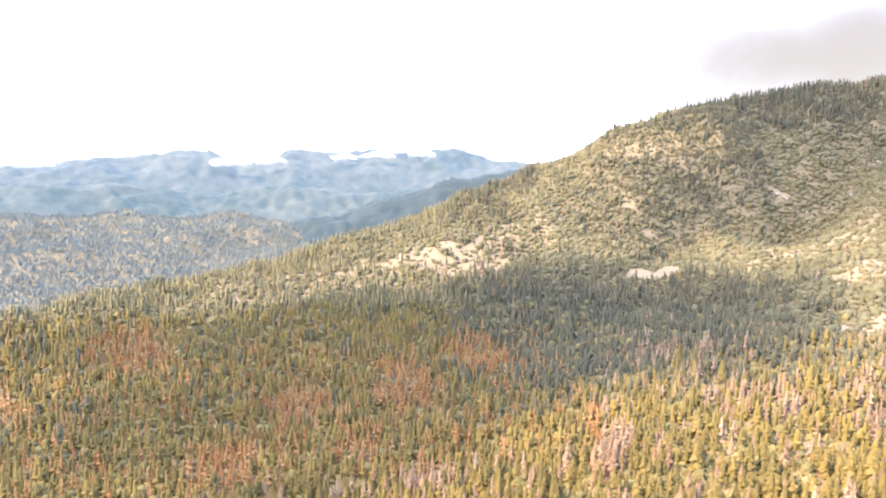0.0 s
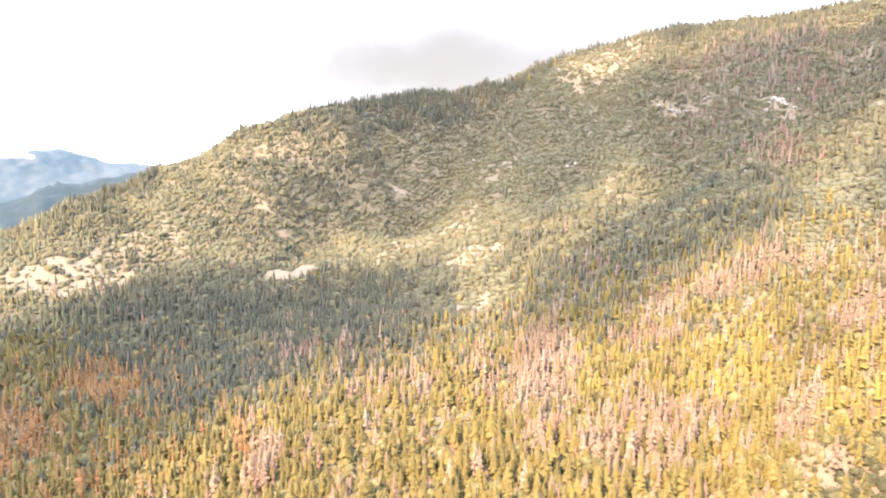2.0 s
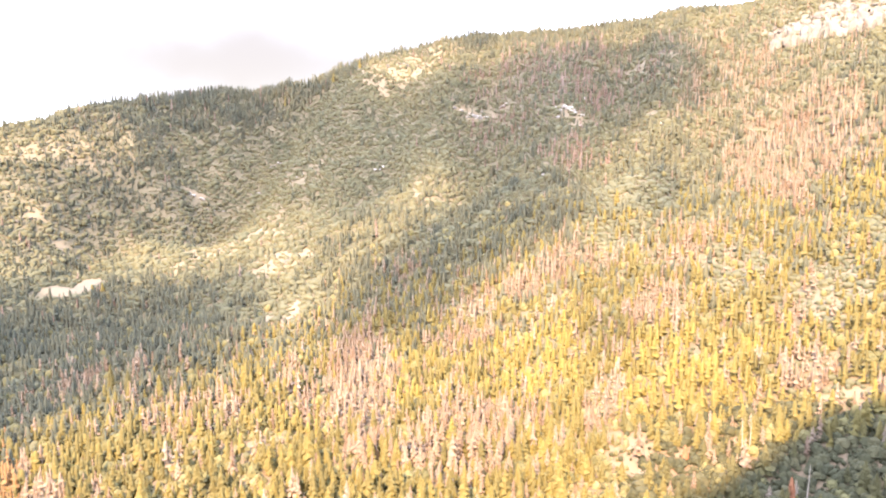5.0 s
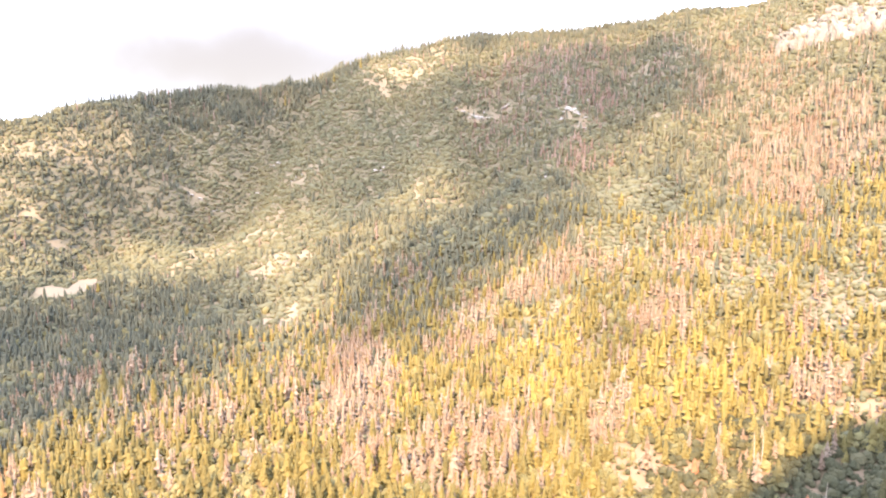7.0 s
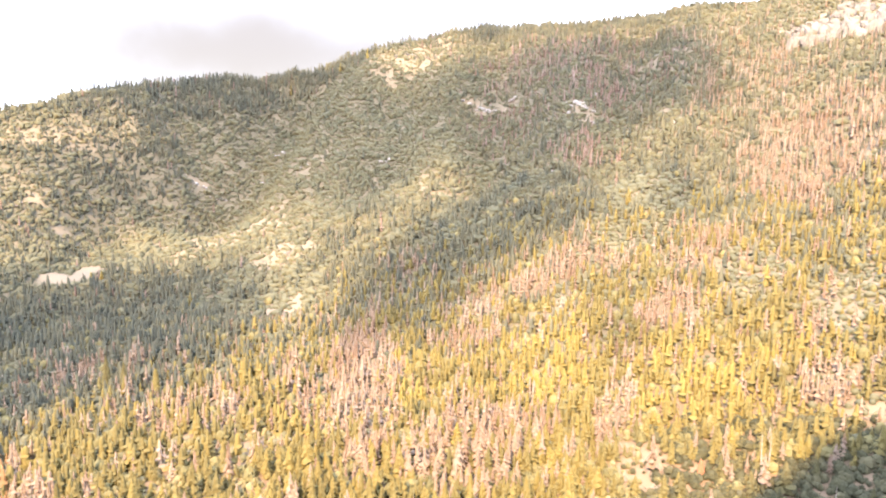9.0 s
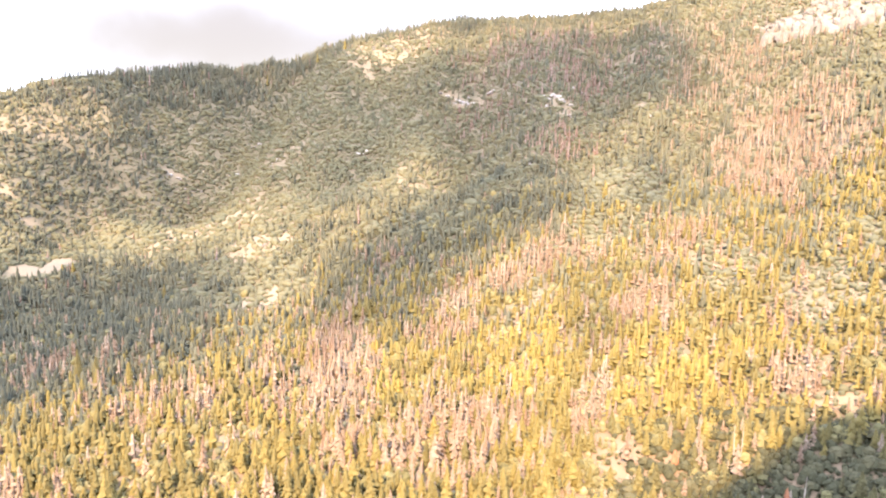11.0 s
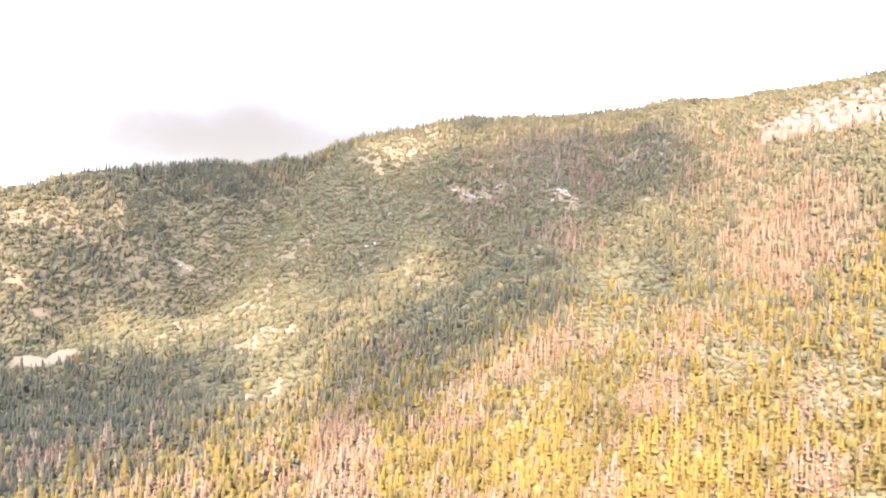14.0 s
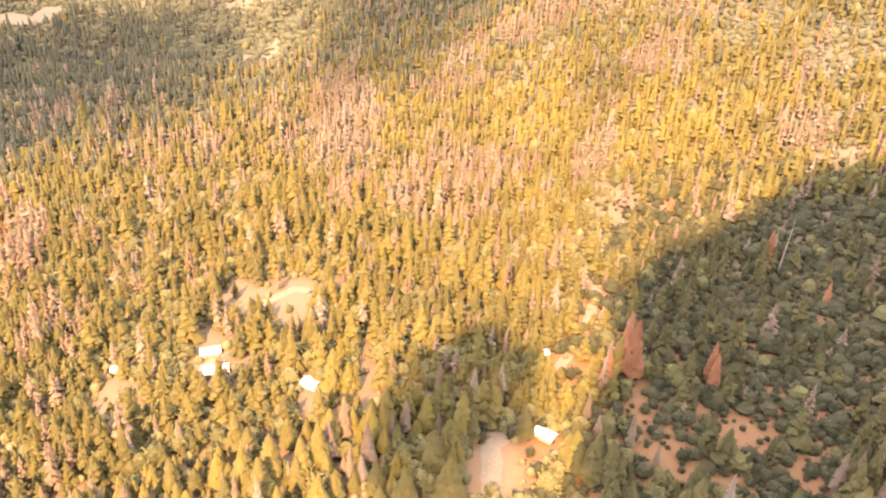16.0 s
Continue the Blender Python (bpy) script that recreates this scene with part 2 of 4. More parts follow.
# ---- mesh helpers ----
def sheet(name, verts, faces, mat, tint=None, smooth=False):
    """A mesh object out of arrays of corners and of triangles or quads; tint: one value a corner."""
    verts, faces = np.asarray(verts, np.float32), np.asarray(faces, np.int32)
    k = faces.shape[1]
    me = bpy.data.meshes.new(name)
    me.vertices.add(len(verts))
    me.vertices.foreach_set("co", verts.ravel())
    me.loops.add(faces.size)
    me.loops.foreach_set("vertex_index", faces.ravel())
    me.polygons.add(len(faces))
    me.polygons.foreach_set("loop_start", np.arange(0, faces.size, k, dtype=np.int32))
    me.polygons.foreach_set("use_smooth", np.full(len(faces), smooth))
    if tint is not None:
        me.attributes.new("tint", "FLOAT", "POINT").data.foreach_set("value", np.asarray(tint, np.float32))
        me.attributes.new("joined", "FLOAT", "POINT").data.foreach_set("value", np.ones(len(verts), np.float32))
    me.update(calc_edges=True)
    me.materials.append(mat)
    return new(name, me)


def part(name, ob, parent, label=""):
    """Hangs a mesh object under its thing."""
    ob.name = name
    ob.parent = parent
    return tagged(ob, label)


def scattered(name, templates, spots, mat, label, category, smooth=False):
    """One joined mesh of kind stuff: a template at each spot (x, y, z, tall, wide, turn, tint)."""
    spots = np.asarray(spots)
    vs, fs, ts, base = [], [], [], 0
    which = np.arange(len(spots)) % len(templates)
    for k, (tv, tf) in enumerate(templates):
        s = spots[which == k]
        if not len(s):
            continue
        c, d = np.cos(s[:, 5])[:, None], np.sin(s[:, 5])[:, None]
        x = (tv[None, :, 0] * c - tv[None, :, 1] * d) * s[:, 4:5] + s[:, 0:1]
        y = (tv[None, :, 0] * d + tv[None, :, 1] * c) * s[:, 4:5] + s[:, 1:2]
        z = tv[None, :, 2] * s[:, 3:4] + s[:, 2:3]
        vs.append(np.stack([x, y, z], 2).reshape(-1, 3))
        fs.append((tf[None] + (np.arange(len(s)) * len(tv))[:, None, None]).reshape(-1, 3) + base)
        ts.append(np.repeat(s[:, 6], len(tv)))
        base += len(s) * len(tv)
    ob = sheet(name, np.concatenate(vs), np.concatenate(fs), mat, np.concatenate(ts), smooth)
    return tagged(ob, label, category, kind="stuff")
# ---- the lie of the land: heights along bearings from the clearing under the drone ----
BEARING = [-90, -80, -70, -60, -55, -50, -41, -35, -31.5, -28, -23.5, -19, -11, -4, 3, 10, 17, 25, 33, 45]
NEAR_Z = [-45, -45, -40, -35, -34, -32, -25, -20, -16, -12, -8, -5, 0, 2, 4, 5, 5, 6, 6, 6]
FOOT_R = [700, 700, 750, 800, 850, 900, 1000, 1050, 1100, 1150, 1150, 1150, 1000, 850, 800, 650, 520, 470, 440, 420]
FOOT_Z = [-62, -62, -65, -68, -69, -70, -65, -50, -35, -20, -10, 0, 5, 12, 25, 20, 12, 10, 10, 10]
MID_R = [950, 950, 1050, 1150, 1200, 1250, 1400, 1500, 1530, 1560, 1590, 1620, 1500, 1500, 1500, 1350, 1250, 1150, 1050, 1000]
MID_Z = [-55, -50, -40, -30, -20, -10, 30, 75, 55, 35, 55, 75, 140, 200, 225, 265, 225, 215, 210, 220]
CREST_R = [1150, 1200, 1330, 1480, 1560, 1650, 1800, 1850, 1875, 1900, 1975, 2050, 2100, 2050, 2050, 2050, 2000, 1950, 1950, 1950]
CREST_Z = [8, -11, 16, 25, 62, 94, 192, 276, 341, 371, 414, 432, 473, 573, 613, 608, 637, 643, 676, 672]
VALLEY_R = [1900, 1900, 1950, 2050, 2150, 2250, 2350, 2350, 2400, 2450, 2525, 2600, 2600, 2600, 2600, 2600, 2550, 2500, 2500, 2500]
VALLEY_Z = [-140, -140, -140, -145, -150, -150, -80, 40, 120, 200, 240, 280, 300, 330, 350, 350, 350, 350, 380, 400]
FAR_Z = [40, 40, 35, 15, -80, -90, -40, 0, 20, 40, 60, 80, 100, 100, 100, 100, 100, 100, 100, 100]


def ripple(x, y, size, seed):
    """Smooth uneven noise in -1..1 over plan coordinates, about `size` metres a swell."""
    rng = np.random.RandomState(seed)
    total = np.zeros(np.shape(x))
    for _ in range(7):
        a, k, p = rng.uniform(0, 2 * math.pi), rng.uniform(0.6, 1.7) * 2 * math.pi / size, rng.uniform(0, 6.28)
        u = x * math.cos(a) + y * math.sin(a)
        v = -x * math.sin(a) + y * math.cos(a)
        total = total + np.sin(k * u + p + 1.3 * np.sin(0.6 * k * v + 2 * p))
    return total / 4.0


def polar(x, y):
    return np.degrees(np.arctan2(x, y)), np.hypot(x, y)


def plain_height(b, r):
    """Heights between the foot, the shoulder, the crest and the valley lines, for bearing b and distance r."""
    at = [np.interp(b, BEARING, row) for row in
          (NEAR_Z, FOOT_R, FOOT_Z, MID_R, MID_Z, CREST_R, CREST_Z, VALLEY_R, VALLEY_Z, FAR_Z)]
    knots_r = [0 * r, 0 * r + 250, at[1], at[3], at[5], at[7], 0 * r + 3050, 0 * r + 3500, 0 * r + 6000]
    knots_z = [0 * r, at[0], at[2], at[4], at[6], at[8], at[9], 0 * r - 260, 0 * r - 260]
    z = knots_z[0].copy()
    for i in range(8):
        f = np.clip((r - knots_r[i]) / (knots_r[i + 1] - knots_r[i]), 0, 1)
        z = np.where(r > knots_r[i], knots_z[i] + f * (knots_z[i + 1] - knots_z[i]), z)
    return z


# ravines and ribs down the mountain: (bearing, distance) at the top, then at the bottom, half width, depth
FOLDS = [(-9.4, 2010, -21.5, 1560, 95, 78), (-6.2, 1985, -13.6, 1560, 60, -34), (-25.0, 1930, -19.6, 1660, 60, -30), (-29.0, 1900, -30.5, 1450, 70, -20),
         (-24.5, 1760, -27.5, 1420, 55, 26), (-2.0, 1900, -7.5, 1330, 60, 26), (1.5, 1950, -2.5, 1250, 70, -22), (5.0, 1900, 1.5, 1150, 60, 28), (9.5, 1950, 5.5, 1150, 75, -22),
         (14.5, 1900, 10.5, 1050, 60, 30), (18.5, 1880, 15.5, 950, 60, -20), (22.0, 1850, 19.0, 900, 60, 24), (28.0, 1500, 25.0, 800, 60, 22)]


def folds(x, y):
    total = 0
    for b0, r0, b1, r1, half, depth in FOLDS:
        ax, ay, bx, by = r0 * math.sin(radians(b0)), r0 * math.cos(radians(b0)), r1 * math.sin(radians(b1)), r1 * math.cos(radians(b1))
        dx, dy = bx - ax, by - ay
        length = math.hypot(dx, dy)
        along = ((x - ax) * dx + (y - ay) * dy) / length ** 2
        off = ((x - ax) * dy - (y - ay) * dx) / length + 22 * np.sin(along * 7 + b0)
        total = total - depth * np.exp(-(off / half) ** 2) * np.clip(along / 0.25, 0, 1) * np.clip((1 - along) / 0.25, 0, 1)
    return total


def height(x, y):
    x, y = np.asarray(x, float), np.asarray(y, float)
    b, r = polar(x, y)
    z = sum(plain_height(b + 0.25 * d, np.abs(r + 28 * d)) for d in (-2, -1, 0, 1, 2)) / 5
    z = z + 24 * ripple(x, y, 620, 14) * np.clip((r - 2000) / 500, 0, 1) * np.clip((-42 - b) / 8, 0, 1) * np.clip((3300 - r) / 300, 0, 1)
    rough = np.clip((r - 350) / 900, 0.12, 1)
    return z + folds(x, y) + rough * (9 * ripple(x, y, 330, 3) + 5 * ripple(x, y, 140, 5) + 1.6 * ripple(x, y, 55, 8))


# ---- what grows where: patches as (bearing, distance, half width in degrees, half depth in metres, strength) ----
BRUSH_FACE = [(-10, 1640, 12, 330, 0.86), (-27, 1720, 9, 300, 0.78), (16.2, 1100, 5, 220, 0.4), (30.5, 800, 2.6, 120, 0.2), (-35, 1650, 6, 260, 0.75), (-47, 1500, 7, 150, 0.6), (29, 1420, 5, 130, 0.35)]
BRUSH_FOOT = [(15.1, 1106, 3.6, 105, 0.88), (14.7, 961, 3.5, 55, 0.65), (23.9, 849, 3.1, 79, 0.75), (30.1, 855, 3.1, 170, 0.85), (29.6, 1458, 3.7, 171, 0.75), (-15.2, 1144, 5.6, 166, 0.75), (0.7, 1226, 7.8, 149, 0.6), (-17.6, 871, 3.9, 61, 0.4), (22.2, 1370, 2.3, 77, 0.5), (8.9, 1229, 4.1, 92, 0.5), (-21.9, 504, 6.5, 59, 0.45), (17.8, 492, 4.6, 47, 0.7)]
BRUSH_NEAR = [(33, 430, 9, 120, 0.85), (30.5, 345, 11, 110, 0.78), (32, 480, 8, 75, 0.78), (19, 355, 2.5, 45, 0.5), (13, 420, 4, 45, 0.4)]
WOOD_FADED = [(26.5, 1236, 5.0, 175, 0.92), (23.6, 1499, 1.9, 130, 0.65), (11.4, 1613, 2.6, 90, 0.6), (10.2, 1326, 3.2, 65, 0.6)]
WOOD = [(22, 1480, 9, 280, 0.62), (-30, 1620, 5, 160, 0.3), (-24.5, 1800, 4, 130, 0.75), (-28, 1860, 5, 60, 0.4), (-19, 2030, 6.5, 120, 0.97), (-12.5, 2060, 5, 80, 0.9), (22, 1480, 3, 190, 0.55), (12, 1960, 8, 90, 0.8), (27.5, 1050, 6, 230, 0.9), (7.2, 1056, 5.5, 100, 0.95), (8.1, 1720, 7, 260, 0.5), (-3.2, 960, 6.5, 150, 0.95), (-9, 2080, 4, 60, 0.7), (5, 2020, 12, 90, 0.75), (-27, 2000, 5, 60, 0.5), (-25.7, 1014, 8, 200, 0.9), (15, 1760, 5, 140, 0.7)]
OPEN_FACE = [(-28.0, 1378, 2.4, 36, 1), (-17.2, 1500, 4.6, 90, 0.64), (-12.9, 1290, 3.2, 62, 0.76), (-13.6, 1055, 2.9, 56, 0.85), (-2.4, 1961, 2.5, 75, 0.62), (-28.5, 1779, 4.2, 29, 0.4), (-19.6, 1744, 0.8, 9, 0.95), (-30.5, 1632, 0.8, 13, 0.8), (-29.1, 1582, 0.8, 12, 0.8), (-21.4, 1443, 1.6, 19, 0.6), (-11, 1629, 2.2, 43, 0.4), (-1.1, 1348, 2.8, 72, 0.35), (3.9, 1692, 1.8, 18, 0.6), (16.4, 1667, 2.5, 51, 0.5), (14.6, 1106, 3, 95, 0.3)]
OPEN_HIGH = [(31, 1700, 6.5, 105, 0.8), (-55, 1330, 11, 90, 0.5), (-47, 1390, 5, 60, 0.75), (-40, 1500, 5, 60, 0.5), (-66, 1260, 6, 50, 0.5), (-45.2, 1396, 4.5, 70, 0.85), (-60.6, 1300, 7, 60, 0.6), (-53, 1330, 5, 60, 0.6), (-2.9, 1947, 4, 110, 0.55), (16.9, 517, 3.2, 30, 0.6), (31.5, 588, 1.8, 10, 0.6), (2.3, 1697, 1.3, 16, 0.9), (10.5, 1480, 1, 34, 0.8), (16.5, 1412, 0.5, 12, 0.9), (7.8, 1296, 0.8, 12, 0.8)]
OPEN_FOOT = [(18.8, 521, 2.2, 12, 0.55), (31.8, 598, 1.5, 9, 0.7), (-6.9, 565, 1.1, 8, 0.7), (30.1, 870, 3.2, 135, 0.12), (23.9, 861, 2.7, 66, 0.3), (-13.2, 846, 2.7, 61, 0.35), (-20.8, 632, 1.7, 14, 0.7), (9.1, 806, 2.8, 14, 0.4), (17.8, 492, 4.1, 39, 0.3), (-16, 578, 2.7, 21, 0.6), (-24.7, 482, 2.1, 16, 0.6)]
OPEN_NEAR = [(-14.3, 385, 3.96, 33, 0.95), (-11.4, 378, 1.32, 31, 1), (-28.6, 329, 1.76, 26, 0.9), (-14.2, 243, 2.8, 9, 1), (-5.6, 291, 1.32, 31, 0.9), (13.7, 302, 2.42, 27, 0.9), (15.5, 363, 1.21, 35, 0.95), (-20, 335, 1.43, 31, 1), (-11, 282, 1.1, 22, 1), (12.7, 251, 1.8, 10, 1), (7.8, 236, 2.6, 16, 1), (25, 258, 5, 30, 0.75), (31, 290, 2, 16, 0.6), (21, 290, 2, 18, 0.5), (24, 330, 1.6, 10, 0.5), (-17, 320, 2.75, 27, 0.6), (20, 290, 3, 15, 0.7)]
DEAD_FACE = [(26.5, 1236, 4.8, 164, 0.93), (23.6, 1499, 1.7, 124, 0.7), (11.4, 1613, 2.3, 83, 0.75), (10.2, 1326, 2.9, 52, 0.65), (7.8, 1783, 6.2, 113, 0.5), (4.4, 1604, 2.7, 76, 0.45), (-3, 1046, 2.5, 66, 0.4), (19.8, 902, 3.2, 79, 0.5), (1.6, 1506, 2.8, 126, 0.3), (31, 1188, 2, 66, 0.5), (25, 1650, 8, 250, 0.42), (10.5, 1640, 6, 190, 0.4), (21, 1500, 3, 160, 0.5)]
DEAD_FOOT = [(-6.8, 707, 3.1, 183, 0.8), (-10.1, 677, 2, 97, 0.55), (2.2, 536, 4.3, 81, 0.65), (8.1, 896, 7.7, 43, 0.65), (17.9, 755, 2.6, 42, 0.8), (13.8, 586, 1.5, 51, 0.65), (27.5, 736, 1.4, 52, 0.75), (28.5, 619, 2.2, 26, 0.85), (1.7, 799, 2.1, 48, 0.6), (-28.4, 896, 2, 43, 0.6), (-22, 688, 2.2, 55, 0.5), (-18.2, 684, 2, 54, 0.55), (-2.1, 517, 2.9, 45, 0.5), (8.4, 576, 1.8, 44, 0.5)]
DEAD_SPUR = [(-59.5, 809, 2.5, 71, 0.85), (-50, 856, 2.8, 81, 0.85), (-66.8, 630, 3.6, 52, 0.7), (-72.2, 1052, 3, 101, 0.7), (-49.6, 546, 2.4, 28, 0.65), (-43.4, 980, 2.5, 85, 0.75), (-32.8, 612, 1.4, 93, 0.6), (-12.7, 763, 0.9, 61, 0.6), (-81.1, 894, 1, 43, 0.6), (-54.8, 642, 3, 66, 0.4), (-32.3, 572, 1.8, 69, 0.8), (-31.6, 416, 3.1, 32, 0.4)]
# where the pines are bright yellow-green
BRIGHT = [(8.3, 693, 5.1, 80, 1), (-4, 682, 1.3, 97, 0.8), (20.3, 625, 5, 68, 0.7), (-0.2, 928, 2.4, 44, 0.5), (-13.9, 1216, 2.7, 62, 0.5), (-25.9, 809, 2.3, 78, 0.6), (-6.5, 1845, 2.6, 62, 0.5)]


def patches(b, r, x, y, rows, seed):
    """The strongest of the soft-edged, ragged patches at each place."""
    best = np.zeros(np.shape(b))
    rag = 0.6 * ripple(x, y, 60, seed) + 0.45 * ripple(x, y, 24, seed + 1)
    for pb, pr, hb, hr, strength in rows:
        d = ((b - pb) / hb) ** 2 + ((r - pr) / hr) ** 2
        best = np.maximum(best, strength * np.clip((1.35 + rag - d) / 0.6, 0, 1))
    return best


def land_cover(x, y):
    """Openness, conifer cover, brush cover and the share of dead trees, each 0..1."""
    b, r = polar(x, y)
    opened, wood = patches(b, r, x, y, OPEN_FACE + OPEN_HIGH + OPEN_FOOT + OPEN_NEAR, 51), patches(b, r, x, y, WOOD + WOOD_FADED, 53)
    shrubby, dead = patches(b, r, x, y, BRUSH_FACE + BRUSH_FOOT + BRUSH_NEAR, 55), patches(b, r, x, y, DEAD_FACE + DEAD_FOOT + DEAD_SPUR, 57)
    far_up = np.clip((r - 1150) / 300, 0, 1) * np.clip((b + 42) / 6, 0, 1)
    forest = (0.95 - 0.83 * far_up) * (1 - shrubby)
    forest = np.where((b < -38) & (r > 1700), 0.95, forest)
    forest = np.maximum(np.maximum(forest, wood), 0.06) * (1 - opened)
    forest = forest * np.clip(0.86 + 0.22 * ripple(x, y, 90, 61) + 0.42 * ripple(x, y, 30, 67), 0, 1)
    brush = np.clip(0.78 + 0.38 * shrubby + 0.50 * far_up + 0.22 * ripple(x, y, 70, 63), 0, 0.97) * (1 - 0.7 * opened - 0.3 * opened ** 4)
    return opened, forest, brush, np.clip(0.02 + 0.11 * (r < 1000) + 0.10 * np.clip((-36 - b) / 8, 0, 1) * (r < 1100) + dead + 0.04 * ripple(x, y, 120, 65), 0, 0.95)


# ---- ground: one sheet to the horizon ----
bearings = np.radians(np.concatenate([np.arange(-86, 46, 0.5), np.arange(46, 274, 3.0)]))
rings = np.concatenate([[0.5], np.geomspace(40, 200, 9), np.arange(212, 700, 9.0), np.arange(700, 2200, 15.0), np.arange(2200, 3300, 30.0), np.geomspace(3300, 4900, 10)])
gb_, gr_ = np.meshgrid(bearings, rings)
gx, gy = gr_ * np.sin(gb_), gr_ * np.cos(gb_)
gz = height(gx, gy)
nb, nr = len(bearings), len(rings)
ii, jj = np.meshgrid(np.arange(nr - 1), np.arange(nb), indexing="ij")
quads = np.stack([ii * nb + jj, (ii + 1) * nb + jj, (ii + 1) * nb + (jj + 1) % nb, ii * nb + (jj + 1) % nb], 2).reshape(-1, 4)[:, ::-1]
cover_open, cover_forest, cover_brush, cover_dead = land_cover(gx, gy)
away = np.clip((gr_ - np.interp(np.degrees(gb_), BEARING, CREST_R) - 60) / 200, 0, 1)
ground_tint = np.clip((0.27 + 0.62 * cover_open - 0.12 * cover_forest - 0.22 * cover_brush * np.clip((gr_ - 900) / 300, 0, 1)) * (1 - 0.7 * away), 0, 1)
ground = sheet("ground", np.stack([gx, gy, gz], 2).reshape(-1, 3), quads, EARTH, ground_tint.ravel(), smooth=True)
# Red soil, laid on more strongly to darken the shaded ground as well.
iron_share = np.clip(1.2 - ((gb_ * 180 / math.pi - 27) / 17) ** 2 - ((gr_ - 300) / 120) ** 2 + 0.3 * ripple(gx, gy, 45, 77), 0, 0.6) * 1.4 + 0.36 * np.clip((760 - gr_) / 250, 0, 1) + 0.18 * np.clip((330 - gr_) / 60, 0, 1)
ground.data.attributes.new("iron", "FLOAT", "POINT").data.foreach_set("value", iron_share.ravel().astype(np.float32))
tagged(ground, "dry tan mountain slopes with litter under the forest", "ground", kind="structure")


def hills(name, distance, depth, tops, seed, label, mat):
    """A far range: tops gives (bearing, height) along its crest."""
    b = np.arange(-110, 40, 0.3)
    top = np.interp(b, [p[0] for p in tops], [p[1] for p in tops])
    rows, n = 40, len(b)
    vs = []
    for i in range(rows):
        f = i / (rows - 1)
        r = distance + depth * f
        x, y = r * np.sin(np.radians(b)), r * np.cos(np.radians(b))
        fold = 34 * (0.4 - np.abs(ripple(x, y, 520, seed))) + 22 * (0.4 - np.abs(ripple(x, y, 210, seed + 1))) + 14 * (0.4 - np.abs(ripple(x, y, 90, seed + 2))) + 7 * ripple(x, y, 34, seed + 3)
        shape = math.sin(min(f / 0.8, 1) * math.pi / 2) if f <= 0.8 else 1 - 0.6 * (f - 0.8)
        z = -150 + (top + 150) * shape + fold * (0.25 + math.sin(f * math.pi)) * 0.8
        vs.append(np.stack([x, y, z], 1))
    i, j = np.meshgrid(np.arange(rows - 1), np.arange(n - 1), indexing="ij")
    q = np.stack([i * n + j, (i + 1) * n + j, (i + 1) * n + j + 1, i * n + j + 1], 2).reshape(-1, 4)[:, ::-1]
    return tagged(sheet(name, np.concatenate(vs), q, mat, smooth=True), label, "backdrop", kind="structure")


hills("backdrop_hills", 3350, 550, [(-120, 110), (-78, 120), (-70, 130), (-64, 60), (-58, 120), (-52, 70), (-46, 100), (-40, 130), (60, 100)], 31, "wooded foothills across the valley, blue haze put in as a glow", FOOT_HILL)
hills("backdrop_ridge", 2700, 420, [(-110, -150), (-62, -120), (-58, -26), (-53, 40), (-49.3, 88), (-45.3, 152), (-40, 206), (-36, 216), (-30, 215), (40, 100)], 21, "dark wooded ridge behind the spur, blue haze put in as a glow", NEAR_RIDGE)
hills("backdrop_range", 4000, 850, [(-120, 240), (-77, 232), (-70, 262), (-66, 310), (-63.5, 318), (-61.5, 238), (-59.5, 232), (-57.5, 318), (-54, 300), (-51, 318), (-48, 300), (-44, 328), (-41, 250), (-38, 230), (60, 150)], 41, "far mountain range under broken cloud, blue haze put in as a glow", FAR_HILL)


def cloud_bank(bearing, distance, foot, wide, tall, seed):
    """Low cloud that sits on the far crest: a row of ragged, thinning puffs in one mesh."""
    rng = np.random.RandomState(seed)
    bm = bmesh.new()
    x0, y0 = distance * math.sin(radians(bearing)), distance * math.cos(radians(bearing))
    side = Vector((math.cos(radians(bearing)), -math.sin(radians(bearing)), 0))
    depth = []
    for k in range(22):
        made = bmesh.ops.create_icosphere(bm, subdivisions=2, radius=1.0)
        at, size = rng.uniform(-1, 1), rng.uniform(0.25, 0.75)
        lift = rng.uniform(0.0, 0.6) * (1 - at * at)
        for p in made["verts"]:
            q = p.co * rng.uniform(0.8, 1.2)
            depth.append(0.22 * size)
            p.co = Vector((x0, y0, foot + tall * (0.5 * q.z * size + lift))) + side * (wide * (0.5 * at + 0.22 * q.x * size)) + Vector((0, 0.1 * wide * q.y, 0))
    me = bpy.data.meshes.new("cloud_bank")
    bm.to_mesh(me)
    bm.free()
    me.attributes.new("cloud_depth", "FLOAT", "POINT").data.foreach_set("value", np.array(depth, np.float32))
    me.materials.append(CLOUD)
    return tagged(new("cloud_bank", me), "ragged white cloud lying on the far mountain crest", "cloud", "clouds on the far range")


for i, row in enumerate([(-61.0, 4350, 235, 300, 60), (-59.0, 4350, 250, 150, 50), (-53.2, 4400, 268, 130, 40), (-50.6, 4400, 275, 200, 45), (-47.0, 4400, 285, 160, 40), (-76.5, 4300, 225, 300, 50)]):
    cloud_bank(*row, 830 + i)


